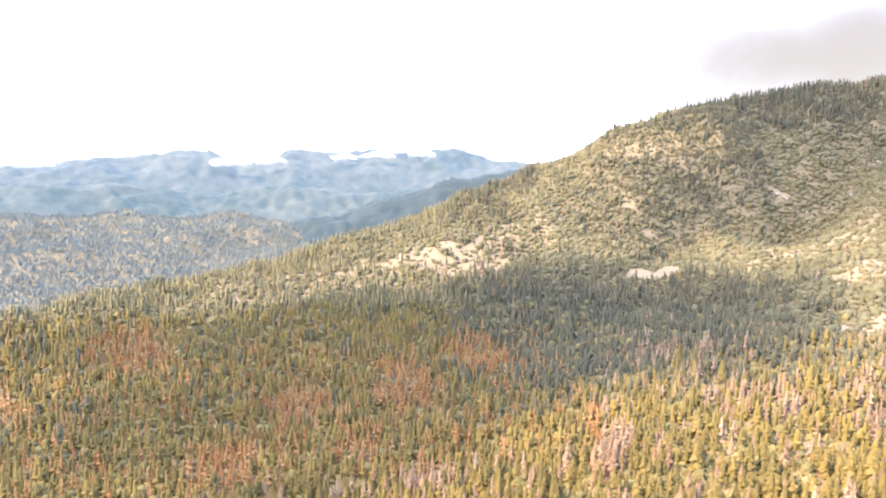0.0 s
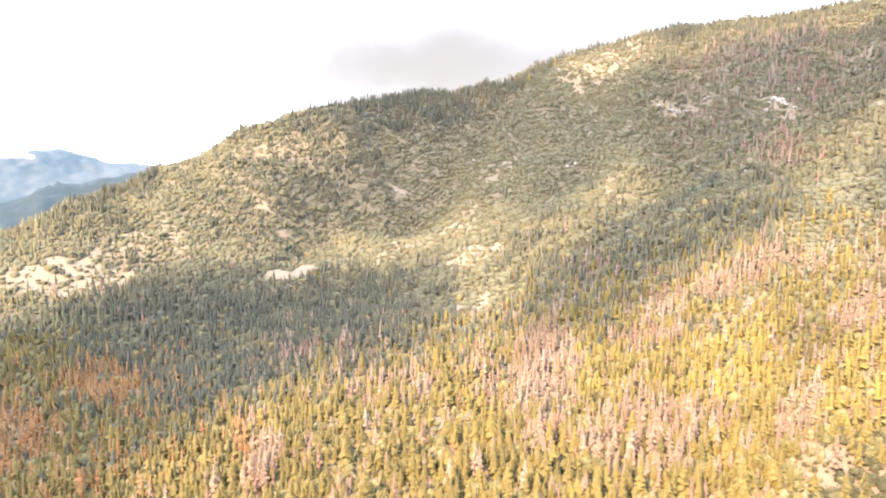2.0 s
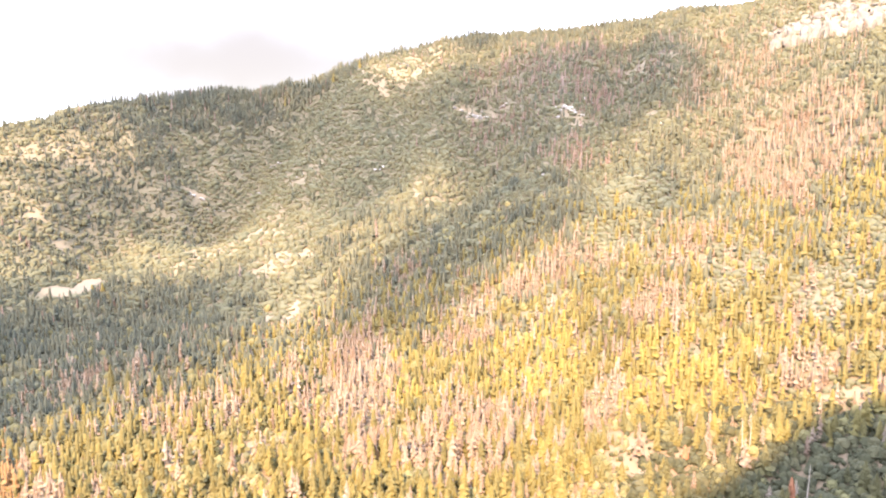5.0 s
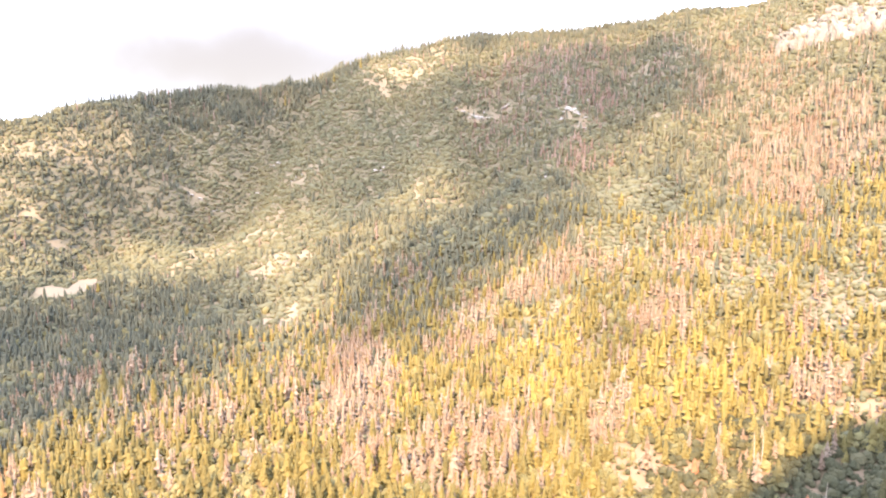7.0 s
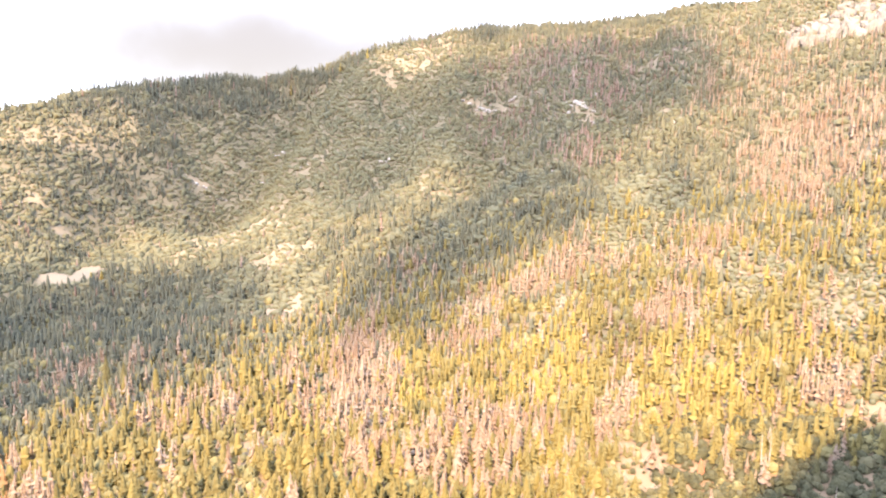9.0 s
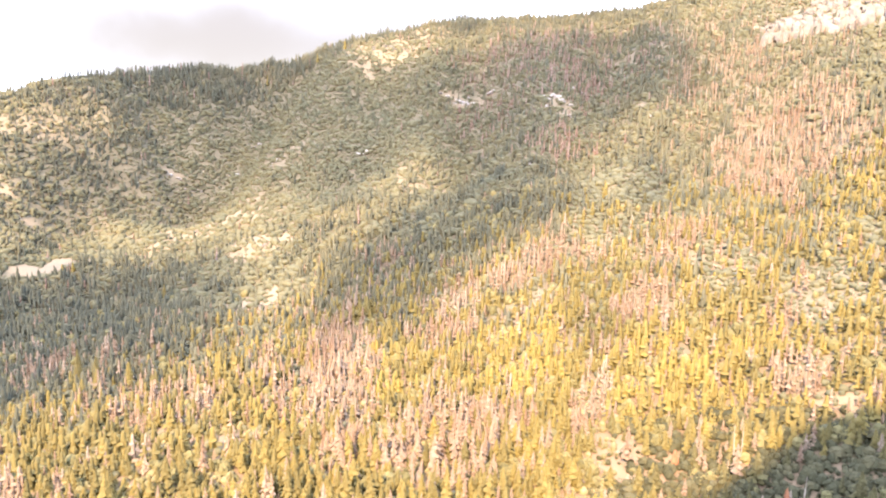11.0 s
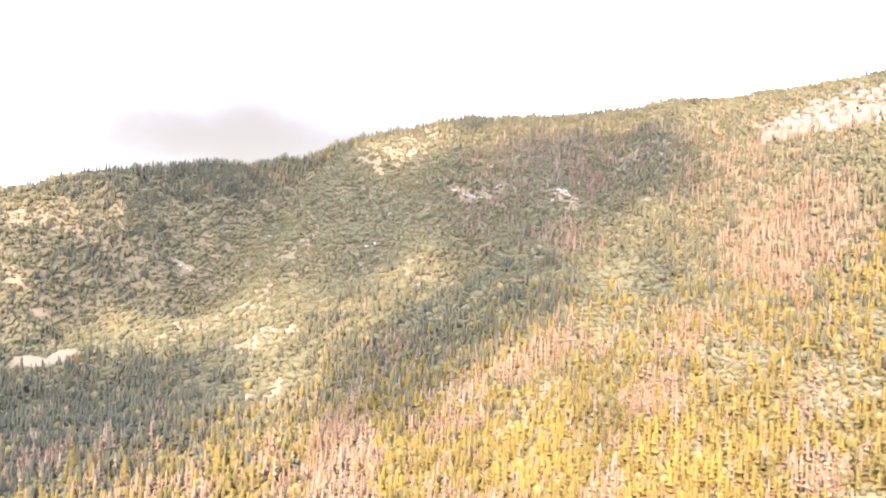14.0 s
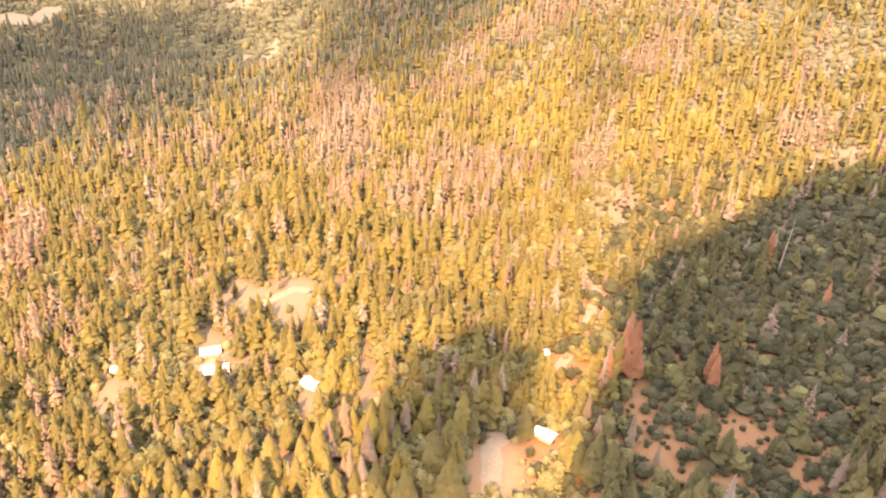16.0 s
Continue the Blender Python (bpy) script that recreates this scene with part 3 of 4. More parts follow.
# ---- trees and brush ----
def conifer_form(seed, sprays, core, folded, slim=0.15, bare=0.10, full=1.0, point=0.72, solid=0.7):
    """A conifer's crown 1 high: an inner core and drooping boughs that shorten towards the top."""
    rng = np.random.RandomState(seed)
    v, f = [], []

    def girth(h):
        return slim * (1 - h) ** point * min(1, (h - bare + 0.06) / 0.16)
    ring_at = np.linspace(bare, 0.9, core[1])
    for h in ring_at:
        for k in range(core[0]):
            a = 2 * math.pi * (k + 0.5 * rng.rand()) / core[0]
            g = girth(max(h, bare + 0.03)) * solid * rng.uniform(0.78, 1.2)
            v.append((g * math.cos(a), g * math.sin(a), h + rng.uniform(-0.02, 0.02)))
    v.append((rng.uniform(-0.006, 0.006), rng.uniform(-0.006, 0.006), 1.0))
    tip, n = len(v) - 1, core[0]
    for i in range(core[1] - 1):
        for k in range(n):
            a, b, c, d = i * n + k, i * n + (k + 1) % n, (i + 1) * n + (k + 1) % n, (i + 1) * n + k
            f += [(a, b, c), (a, c, d)]
    for k in range(n):
        f.append(((core[1] - 1) * n + k, (core[1] - 1) * n + (k + 1) % n, tip))
    turn = rng.uniform(0, 6.28)
    for s in range(sprays):
        h = bare + (0.96 - bare) * (s + rng.uniform(0, 0.8)) / sprays
        h = bare + (h - bare) ** 1.12
        turn += 2.4 + rng.uniform(-0.5, 0.5)
        g = girth(h) * rng.uniform(0.75, 1.25) * full
        w = g * rng.uniform(0.42, 0.62) + 0.006
        drop = g * rng.uniform(0.25, 0.8)
        ca, sa = math.cos(turn), math.sin(turn)

        def put(out, side, up):
            v.append((ca * out - sa * side, sa * out + ca * side, h + up))
            return len(v) - 1
        base, left, right = put(0.05 * g, 0, 0.02), put(0.62 * g, w, -0.6 * drop), put(0.62 * g, -w, -0.6 * drop)
        end, ridge = put(g, 0, -drop), put(0.5 * g, 0, 0.035 * rng.uniform(0.6, 1.4))
        if folded:
            f += [(base, left, ridge), (left, end, ridge), (end, right, ridge), (right, base, ridge)]
        else:
            f += [(base, left, end), (base, end, right)]
    return np.array(v), np.array(f)


def spire_form(seed, sides, steps, slim=0.15):
    """A far conifer 1 high: a stepped, uneven spire."""
    rng = np.random.RandomState(seed)
    v, f = [], []
    for i in range(steps):
        for up in (0, 1):
            h = 0.06 + 0.84 * (i + 0.75 * up) / steps
            for k in range(sides):
                a = 2 * math.pi * (k + 0.5 * up + 0.3 * rng.rand()) / sides
                g = slim * (1 - h) ** 0.62 * (1.15 if up == 0 else 0.6) * rng.uniform(0.7, 1.2)
                v.append((g * math.cos(a), g * math.sin(a), h))
    v.append((0, 0, 1.0))
    for i in range(2 * steps - 1):
        for k in range(sides):
            a, b, c, d = i * sides + k, i * sides + (k + 1) % sides, (i + 1) * sides + (k + 1) % sides, (i + 1) * sides + k
            f += [(a, b, c), (a, c, d)]
    for k in range(sides):
        f.append(((2 * steps - 1) * sides + k, (2 * steps - 1) * sides + (k + 1) % sides, len(v) - 1))
    return np.array(v), np.array(f)


def dome_form(seed, sides=6, rings=((-0.08, 0.40), (0.32, 0.53), (0.74, 0.36))):
    """A rounded bush or small oak 1 high and about 1 across, seen from afar."""
    rng = np.random.RandomState(seed)
    v, f = [], []
    lean = rng.uniform(-0.08, 0.08, 2)
    for h, g in rings:
        for k in range(sides):
            a = 2 * math.pi * (k + 0.5 * (h > 0.3) + 0.25 * rng.rand()) / sides
            w = g * rng.uniform(0.78, 1.2)
            v.append((w * math.cos(a) + lean[0] * h, w * math.sin(a) + lean[1] * h, h + rng.uniform(-0.06, 0.06)))
    v.append((lean[0], lean[1], 1.0))
    top = (len(rings) - 1) * sides
    for i in range(len(rings) - 1):
        for k in range(sides):
            a, b, c, d = i * sides + k, i * sides + (k + 1) % sides, (i + 1) * sides + (k + 1) % sides, (i + 1) * sides + k
            f += [(a, b, c), (a, c, d)]
    for k in range(sides):
        f.append((top + k, top + (k + 1) % sides, top + sides))
    return np.array(v), np.array(f)


def leafy_form(seed, sprays=24, tall=1.0):
    """A rounded oak or bush 1 high and about 1 across: an uneven core with ragged leafy sprays standing off it."""
    rng = np.random.RandomState(seed)
    v, f = dome_form(seed + 1)
    v, f = [tuple(p * (0.86, 0.86, 0.92)) for p in v], [tuple(p) for p in f]
    for k in range(sprays):
        a, up = 2.4 * k + rng.uniform(-0.4, 0.4), 0.08 + 0.86 * (k + rng.rand()) / sprays
        g = 0.56 * math.sqrt(max(0.06, 1 - ((up - 0.36) / 0.68) ** 2)) * rng.uniform(0.8, 1.2)
        w, long = rng.uniform(0.09, 0.17), rng.uniform(0.10, 0.2)
        ca, sa = math.cos(a), math.sin(a)
        base = len(v)
        for out, side, lift in ((g - long, -w, -0.02), (g - long, w, -0.02), (g, rng.uniform(-0.05, 0.05), rng.uniform(-0.02, 0.10)), (g - 0.6 * long, 0, 0.10)):
            v.append((ca * out - sa * side, sa * out + ca * side, up + lift))
        f += [(base, base + 2, base + 3), (base + 1, base + 3, base + 2)]
    return np.array(v), np.array(f)


def pole(name, low, high, top, mat, sides=6, seed=0):
    """A tapered, slightly bent trunk."""
    rng = np.random.RandomState(seed)
    v, f = [], []
    for i in range(5):
        h = i / 4
        g = low + (high - low) * h
        ox, oy = rng.uniform(-0.25, 0.25) * low * h, rng.uniform(-0.25, 0.25) * low * h
        for k in range(sides):
            a = 2 * math.pi * k / sides
            v.append((ox + g * math.cos(a), oy + g * math.sin(a), -0.8 + (top + 0.8) * h))
    for i in range(4):
        for k in range(sides):
            f.append((i * sides + k, i * sides + (k + 1) % sides, (i + 1) * sides + (k + 1) % sides, (i + 1) * sides + k))
    return sheet(name, v, f, mat)


def scatter_spots(cell, r_low, r_high, b_low, b_high, seed):
    """A jittered grid over a sector; each spot with its land cover and random draws."""
    rng = np.random.RandomState(seed)
    g = np.arange(-r_high, r_high, cell)
    x, y = np.meshgrid(g, g)
    x, y = x.ravel(), y.ravel()
    x, y = x + rng.uniform(-0.48, 0.48, x.shape) * cell, y + rng.uniform(-0.48, 0.48, y.shape) * cell
    b, r = polar(x, y)
    keep = (r >= r_low) & (r < r_high) & (b > b_low) & (b < b_high)
    x, y = x[keep], y[keep]
    return x, y, rng.rand(4, len(x))


def grown(cell, r_low, r_high, b_low, b_high, seed, tall):
    """Spots for live conifers, dead conifers and brush: arrays of (x, y, z, tall, wide, turn, tint)."""
    x, y, u = scatter_spots(cell, r_low, r_high, b_low, b_high, seed)
    opened, forest, brush, dead = land_cover(x, y)
    z = height(x, y)
    b, r = polar(x, y)
    tone = np.clip(0.42 + 0.34 * ripple(x, y, 110, 71) + 0.16 * ripple(x, y, 38, 75) + 0.5 * (u[3] - 0.5) + 0.5 * patches(b, r, x, y, BRIGHT, 59), 0, 1)
    tone = np.clip(tone - 0.28 * np.clip((-b - 10) / 14, 0, 1), 0, 1)
    tall = tall * (1 + 0.15 * ((r > 1900) & (np.abs(b + 14) < 9))) * (1 + 0.22 * ripple(x, y, 75, 95))
    h = tall * (0.38 + 0.80 * u[2] ** 1.25) * (1 - 0.12 * np.clip((r - 1150) / 300, 0, 1))
    rows = np.stack([x, y, z - 0.3, h, h * (0.86 + 0.5 * u[3]) + 6.5, u[2] * 40, tone], 1)
    tree = u[0] < forest
    oak_draw = np.random.RandomState(seed + 9).rand(len(x))
    gone = tree & (u[1] < dead)
    low = ~tree & (u[1] < brush)
    shrubs = rows[low].copy()
    up = np.clip((r[low] - 700) / 400, 0, 1)
    shrubs[:, 3] = (2.2 + 1.6 * up + (3.6 + 2.4 * up) * u[2][low] ** 2.2) * (1 + 0.3 * up * ripple(x[low], y[low], 60, 89))
    shrubs[:, 4] = shrubs[:, 3] * (1.3 + 0.15 * up + 0.45 * u[3][low])
    shrubs[:, 3] *= 1 - 0.14 * up
    shrubs[:, 6] = np.clip(0.5 + 0.35 * ripple(x[low], y[low], 160, 87) + 0.6 * (u[3][low] - 0.5), 0, 1)
    gone_rows = rows[gone].copy()
    gone_rows[:, 3] *= 1.06
    gone_rows[:, 6] = np.clip(0.5 + 0.4 * ripple(x[gone], y[gone], 130, 88) + 0.7 * (u[3][gone] - 0.5), 0, 1)
    oak = tree & ~gone & (oak_draw < (0.14 if r_low < 500 else 0.07) + (0.34 if r_low < 500 else 0.2) * np.clip(0.5 + ripple(x, y, 80, 73), 0, 1)) & (r < 1200)
    oaks = rows[oak].copy()
    oaks[:, 3] = 5.0 + 7 * u[2][oak]
    oaks[:, 4] = oaks[:, 3] * (0.85 + 0.4 * u[3][oak])
    OAKS.append(oaks)
    return rows[tree & ~gone & ~oak], gone_rows, shrubs


OAKS = []
near_live, near_dead, near_brush = grown(5.6, 207, 560, -72, 44, 101, 21.5)
mid_live, mid_dead, mid_brush = grown(6.1, 560, 1180, -83, 37, 102, 18.5)
up_live, up_dead, up_brush = grown(6.6, 1180, 2160, -81, 35, 103, 22)
val_live, val_dead, val_brush = grown(8.4, 1500, 3150, -82, -50, 104, 19)


def this_side(rows):
    """Only what grows on the near side of the crest."""
    b, r = polar(rows[:, 0], rows[:, 1])
    return rows[r < np.interp(b, BEARING, CREST_R) + 45]


up_live, up_dead, up_brush = this_side(up_live), this_side(up_dead), this_side(up_brush)


def by_kind(rows, seed):
    """Firs take over from pines with distance and towards the left, fewer on the spur."""
    b, r = polar(rows[:, 0], rows[:, 1])
    share = np.clip((r - 700) / 420, 0, 1) * np.clip(1.25 - b / 40, 0.4, 1) + 0.7 * np.clip((-b - 12) / 14, 0, 1) * np.clip((r - 650) / 200, 0, 1)
    fir = np.random.RandomState(seed).rand(len(rows)) < share * np.clip((b + 48) / 10, 0.12, 1)
    return rows[~fir], rows[fir]


mid_pine, mid_fir = by_kind(mid_live, 111)
up_pine, up_fir = by_kind(up_live, 112)
spur = polar(up_pine[:, 0], up_pine[:, 1])[0] < -34
up_pine, up_fir = up_pine[spur], np.concatenate([up_fir, up_pine[~spur]])
val_live = val_live[polar(val_live[:, 0], val_live[:, 1])[1] > np.interp(polar(val_live[:, 0], val_live[:, 1])[0], BEARING, CREST_R) + 120]

LIVE_FORMS = [conifer_form(200 + i, 26, (5, 3), True, 0.165 + 0.018 * (i % 3), point=0.7, full=1.15, solid=0.74) for i in range(7)]
DEAD_FORMS = [conifer_form(230 + i, 24, (4, 3), True, 0.115 + 0.014 * (i % 3), bare=0.14, full=1.2, point=0.66, solid=0.55) for i in range(5)]
LIVE_MID = [conifer_form(260 + i, 10, (5, 2), False, 0.215 + 0.02 * (i % 3), bare=0.06, point=0.66, full=1.15, solid=0.9) for i in range(7)]
DEAD_MID = [conifer_form(280 + i, 10, (4, 2), False, 0.155 + 0.016 * (i % 3), bare=0.10, point=0.62, full=1.15, solid=0.75) for i in range(5)]
FAR_DEAD = [conifer_form(310 + i, 6, (4, 2), False, 0.14 + 0.012 * (i % 3), bare=0.08, point=0.62, full=1.2, solid=0.75) for i in range(5)]
FAR_FORMS = [conifer_form(300 + i, 6, (4, 2), False, 0.185 + 0.015 * (i % 3), bare=0.05, point=0.66, full=1.2, solid=0.85) for i in range(6)]
VALLEY_FORMS = [spire_form(320 + i, 3, 1, 0.19) for i in range(4)]
BUSH_NEAR = [leafy_form(600 + 7 * i, 16) for i in range(7)]
BUSH_FINE = [leafy_form(760 + 7 * i, 60) for i in range(7)]
OAK_FORMS = [leafy_form(700 + 7 * i, 70) for i in range(7)]
OAK_MID = [leafy_form(500 + 7 * i, 12) for i in range(8)]
OAK_SMALL = [leafy_form(390 + 7 * i) for i in range(8)]
BUSH_MID = [dome_form(350 + i) for i in range(8)]
BUSH_FAR = [dome_form(330 + i, rings=((-0.08, 0.44), (0.5, 0.5))) for i in range(8)]


def order_by_distance(rows):
    return rows[np.argsort(np.hypot(rows[:, 0], rows[:, 1]))]


near_live = near_live[np.hypot(near_live[:, 0] - 40, near_live[:, 1] - 215) > 26]
near_dead = near_dead[np.hypot(near_dead[:, 0] - 45, near_dead[:, 1] - 215) > 45]
near_live, near_dead, near_brush = (order_by_distance(a) for a in (near_live, near_dead, near_brush))


def lone(bearing, distance, tall, wide):
    x, y = distance * math.sin(radians(bearing)), distance * math.cos(radians(bearing))
    return (x, y, float(height(x, y)) - 0.3, tall, wide, bearing, 0.5)


# the rust-red trees that stand out at the edge of the shade
RUST_ROWS = np.array([lone(19.0, 312, 38, 36), lone(19.75, 309, 36, 34), lone(17.7, 299, 20, 24), lone(26.5, 322, 25, 24), lone(26.9, 318, 21, 22), lone(28.6, 455, 30, 26), lone(18.2, 318, 15, 18), lone(33.5, 430, 16, 18), lone(20.5, 515, 12, 22)])


def trees_one_by_one(rows, forms, crown_mat, trunk_mat, name, label, category, group):
    """Single trees, each an empty at its base with a trunk and a crown; alike trees share their meshes."""
    made = []
    for k, (v, f) in enumerate(forms):
        root = new(name)
        part("trunk", pole("trunk", 0.014, 0.004, 0.93, trunk_mat, seed=k), root)
        part("crown", sheet("crown", v, f, crown_mat), root)
        made.append(tagged(root, label, category, group))
    for i, (x, y, z, tall, wide, turn, tint) in enumerate(rows):
        m = pose(x, y, z, 0, 0, math.degrees(turn))
        if i < len(made):
            ob = made[i]
            ob.matrix_basis = m
        else:
            ob = copy_thing(made[i % len(made)], m)
        ob.scale = (wide, wide, tall)


FINE_FORMS = [conifer_form(400 + i, 120, (7, 4), True, 0.16 + 0.018 * (i % 3), point=0.66, full=1.15) for i in range(7)]
FINE_DEAD = [conifer_form(420 + i, 80, (6, 3), True, 0.11, bare=0.12, full=1.15, solid=0.5) for i in range(5)]
trees_one_by_one(RUST_ROWS, FINE_FORMS[:4], RUST_NEEDLES, BARK, "dead_conifer", "dying conifer with bright rust-red needles at the shade edge", "dead tree", "rust-red conifers")
TALL_ROWS = np.array([lone(-26.4, 835, 37, 36), lone(-25.2, 815, 30, 30), lone(-23.0, 780, 28, 30), lone(-27.1, 1316, 25, 27), lone(-26.4, 1330, 17, 22), lone(-20.3, 1150, 24, 26), lone(-6.5, 1995, 30, 26), lone(-8.6, 2005, 28, 24), lone(-12.4, 2010, 30, 26)])
trees_one_by_one(TALL_ROWS, FINE_FORMS[:5], NEEDLES, BARK, "conifer", "tall lone conifer rising above the trees round it", "conifer tree", "conifers that stand out")
near_one, near_live = near_live[:290], near_live[290:]
# Single trees on the shaded side take the darkened needles.
shade_side = polar(near_one[:, 0], near_one[:, 1])[0] > 16
trees_one_by_one(near_one[~shade_side], FINE_FORMS, NEEDLES, BARK, "conifer", "tall yellow-green conifer standing on the dry forest floor", "conifer tree", "conifers below the drone")
trees_one_by_one(near_one[shade_side], FINE_FORMS, SHADED_NEEDLES, BARK, "conifer", "conifer among brush on red earth, needles darkened as if shaded", "conifer tree", "firs below the drone")
trees_one_by_one(near_dead[:110], FINE_DEAD, PINK_NEEDLES, DRY_WOOD, "dead_conifer", "dead conifer with faded pinkish-brown dry needles", "dead tree", "dead conifers below the drone")


def bushes_one_by_one(rows, forms):
    made = []
    for k, (v, f) in enumerate(forms):
        made.append(tagged(sheet("bush", v, f, SHADE_LEAVES), "rounded olive-green bush with shade-darkened leaves on bare reddish ground", "bush", "bushes below the drone"))
    for i, (x, y, z, tall, wide, turn, tint) in enumerate(rows):
        m = pose(x, y, z, 0, 0, math.degrees(turn))
        if i < len(made):
            ob = made[i]
            ob.matrix_basis = m
        else:
            ob = copy_thing(made[i % len(made)], m)
        ob.scale = (wide, wide, tall)


near_brush[:, 4] *= 0.72
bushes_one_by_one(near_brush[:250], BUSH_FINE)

# dark low brush over the red ground in the shade, its leaf colour darkened further
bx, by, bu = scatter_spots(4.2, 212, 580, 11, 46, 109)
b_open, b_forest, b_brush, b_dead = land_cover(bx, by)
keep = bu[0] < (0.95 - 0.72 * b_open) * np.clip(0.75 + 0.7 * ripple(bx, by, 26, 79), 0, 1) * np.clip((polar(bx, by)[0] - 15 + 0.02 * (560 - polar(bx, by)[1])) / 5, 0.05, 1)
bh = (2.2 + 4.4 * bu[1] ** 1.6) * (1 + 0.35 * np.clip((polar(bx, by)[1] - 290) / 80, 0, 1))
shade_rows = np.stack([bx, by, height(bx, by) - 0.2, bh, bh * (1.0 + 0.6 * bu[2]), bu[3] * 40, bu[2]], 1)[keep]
scattered("shade_brush", [leafy_form(660 + 7 * i, 14) for i in range(8)], shade_rows, SHADE_LEAVES, "dark olive brush on red earth, darkened further as if shaded", "brush")

# low sunny brush and saplings under the open forest
ux, uy, uu = scatter_spots(5.4, 207, 660, -70, 16, 119)
u_open, u_forest, u_brush, u_dead = land_cover(ux, uy)
keep = (uu[0] < 0.9 - 0.85 * u_open) & (ripple(ux, uy, 40, 78) > -0.5)
uh = 1.6 + 3.6 * uu[1] ** 1.8
under_rows = np.stack([ux, uy, height(ux, uy) - 0.2, uh, uh * (1.1 + 0.6 * uu[2]), uu[3] * 40, uu[2]], 1)[keep]
scattered("understory", BUSH_FAR, under_rows, LEAVES, "yellow-green saplings and low brush under the trees", "brush", True)

near_oaks, mid_oaks = order_by_distance(OAKS[0]), OAKS[1]


def oaks_one_by_one(rows, forms):
    made = []
    for k, (v, f) in enumerate(forms):
        root = new("oak")
        part("trunk", pole("trunk", 0.035, 0.02, 0.5, BARK, seed=30 + k), root)
        part("crown", sheet("crown", v, f, OAK_LEAVES), root)
        made.append(tagged(root, "round-crowned golden-green oak among the conifers", "oak tree", "oaks below the drone"))
    for i, (x, y, z, tall, wide, turn, tint) in enumerate(rows):
        m = pose(x, y, z, 0, 0, math.degrees(turn))
        if i < len(made):
            ob = made[i]
            ob.matrix_basis = m
        else:
            ob = copy_thing(made[i % len(made)], m)
        ob.scale = (wide, wide, tall)


oaks_one_by_one(near_oaks[:120], OAK_FORMS)
scattered("oak_cover", OAK_SMALL, near_oaks[120:], OAK_LEAVES, "golden-green oaks scattered through the forest", "oak trees")
scattered("hillside_oaks", OAK_MID, mid_oaks, OAK_LEAVES, "golden-green oaks at the foot of the mountain", "oak trees", True)
# The same darkened needles for the joined trees on that side.
shade_side = (polar(near_live[:, 0], near_live[:, 1])[0] > 19) & (polar(near_live[:, 0], near_live[:, 1])[1] < 520)
scattered("conifer_forest", LIVE_FORMS, near_live[~shade_side], NEEDLES, "dense yellow-green conifer forest on the valley floor", "forest")
scattered("fir_stand", LIVE_FORMS, near_live[shade_side], SHADED_NEEDLES, "conifers among the brush, needles darkened as if shaded", "forest")
scattered("dead_conifers", DEAD_FORMS, near_dead[110:], PINK_NEEDLES, "faded pinkish-brown stands of beetle-killed conifers", "dead trees")
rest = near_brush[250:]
# Brush in the shaded area takes the darkened leaf colour.
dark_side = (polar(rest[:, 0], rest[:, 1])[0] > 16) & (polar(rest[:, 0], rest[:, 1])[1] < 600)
scattered("shade_undergrowth", BUSH_NEAR, rest[dark_side], SHADE_LEAVES, "rounded brush in the cloud shade, leaf colour darkened to match", "brush")
scattered("brush_cover", BUSH_NEAR, rest[~dark_side], LEAVES, "olive brush between the trees", "brush")
scattered("hillside_pines", LIVE_MID, mid_pine, NEEDLES, "yellow-green pines at the foot of the mountain", "forest", True)
scattered("hillside_firs", LIVE_MID, mid_fir, FIR_NEEDLES, "dark green firs at the foot of the mountain", "forest", True)
rusty = polar(mid_dead[:, 0], mid_dead[:, 1])[0] < -33
scattered("hillside_dead_conifers", DEAD_MID, mid_dead[~rusty], PINK_NEEDLES, "pinkish dead conifers at the foot of the mountain", "dead trees", True)
scattered("hillside_rusty_conifers", DEAD_MID, mid_dead[rusty], DEAD_NEEDLES, "rust-brown dead conifers below the spur", "dead trees", True)
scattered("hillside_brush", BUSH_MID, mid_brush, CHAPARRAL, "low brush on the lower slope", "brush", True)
scattered("mountain_firs", FAR_FORMS, up_fir, FIR_NEEDLES, "dark firs on the mountain and its crest", "forest", True)
scattered("mountain_pines", FAR_FORMS, up_pine, SPUR_NEEDLES, "yellow-green pines on the spur and the slopes", "forest", True)
faded = polar(up_dead[:, 0], up_dead[:, 1])[0] > 18
scattered("mountain_faded_conifers", FAR_DEAD, up_dead[faded], PINK_NEEDLES, "pinkish stand of dead conifers on the sunny slope", "dead trees", True)
scattered("mountain_dead_conifers", FAR_DEAD, up_dead[~faded], GREY_NEEDLES, "grey-brown dead conifers high on the mountain", "dead trees", True)
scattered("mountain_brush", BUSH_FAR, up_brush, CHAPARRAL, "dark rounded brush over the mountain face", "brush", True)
scattered("valley_forest", VALLEY_FORMS, val_live, VALLEY_NEEDLES, "conifer forest across the valley, haze put into its needle colour", "forest")


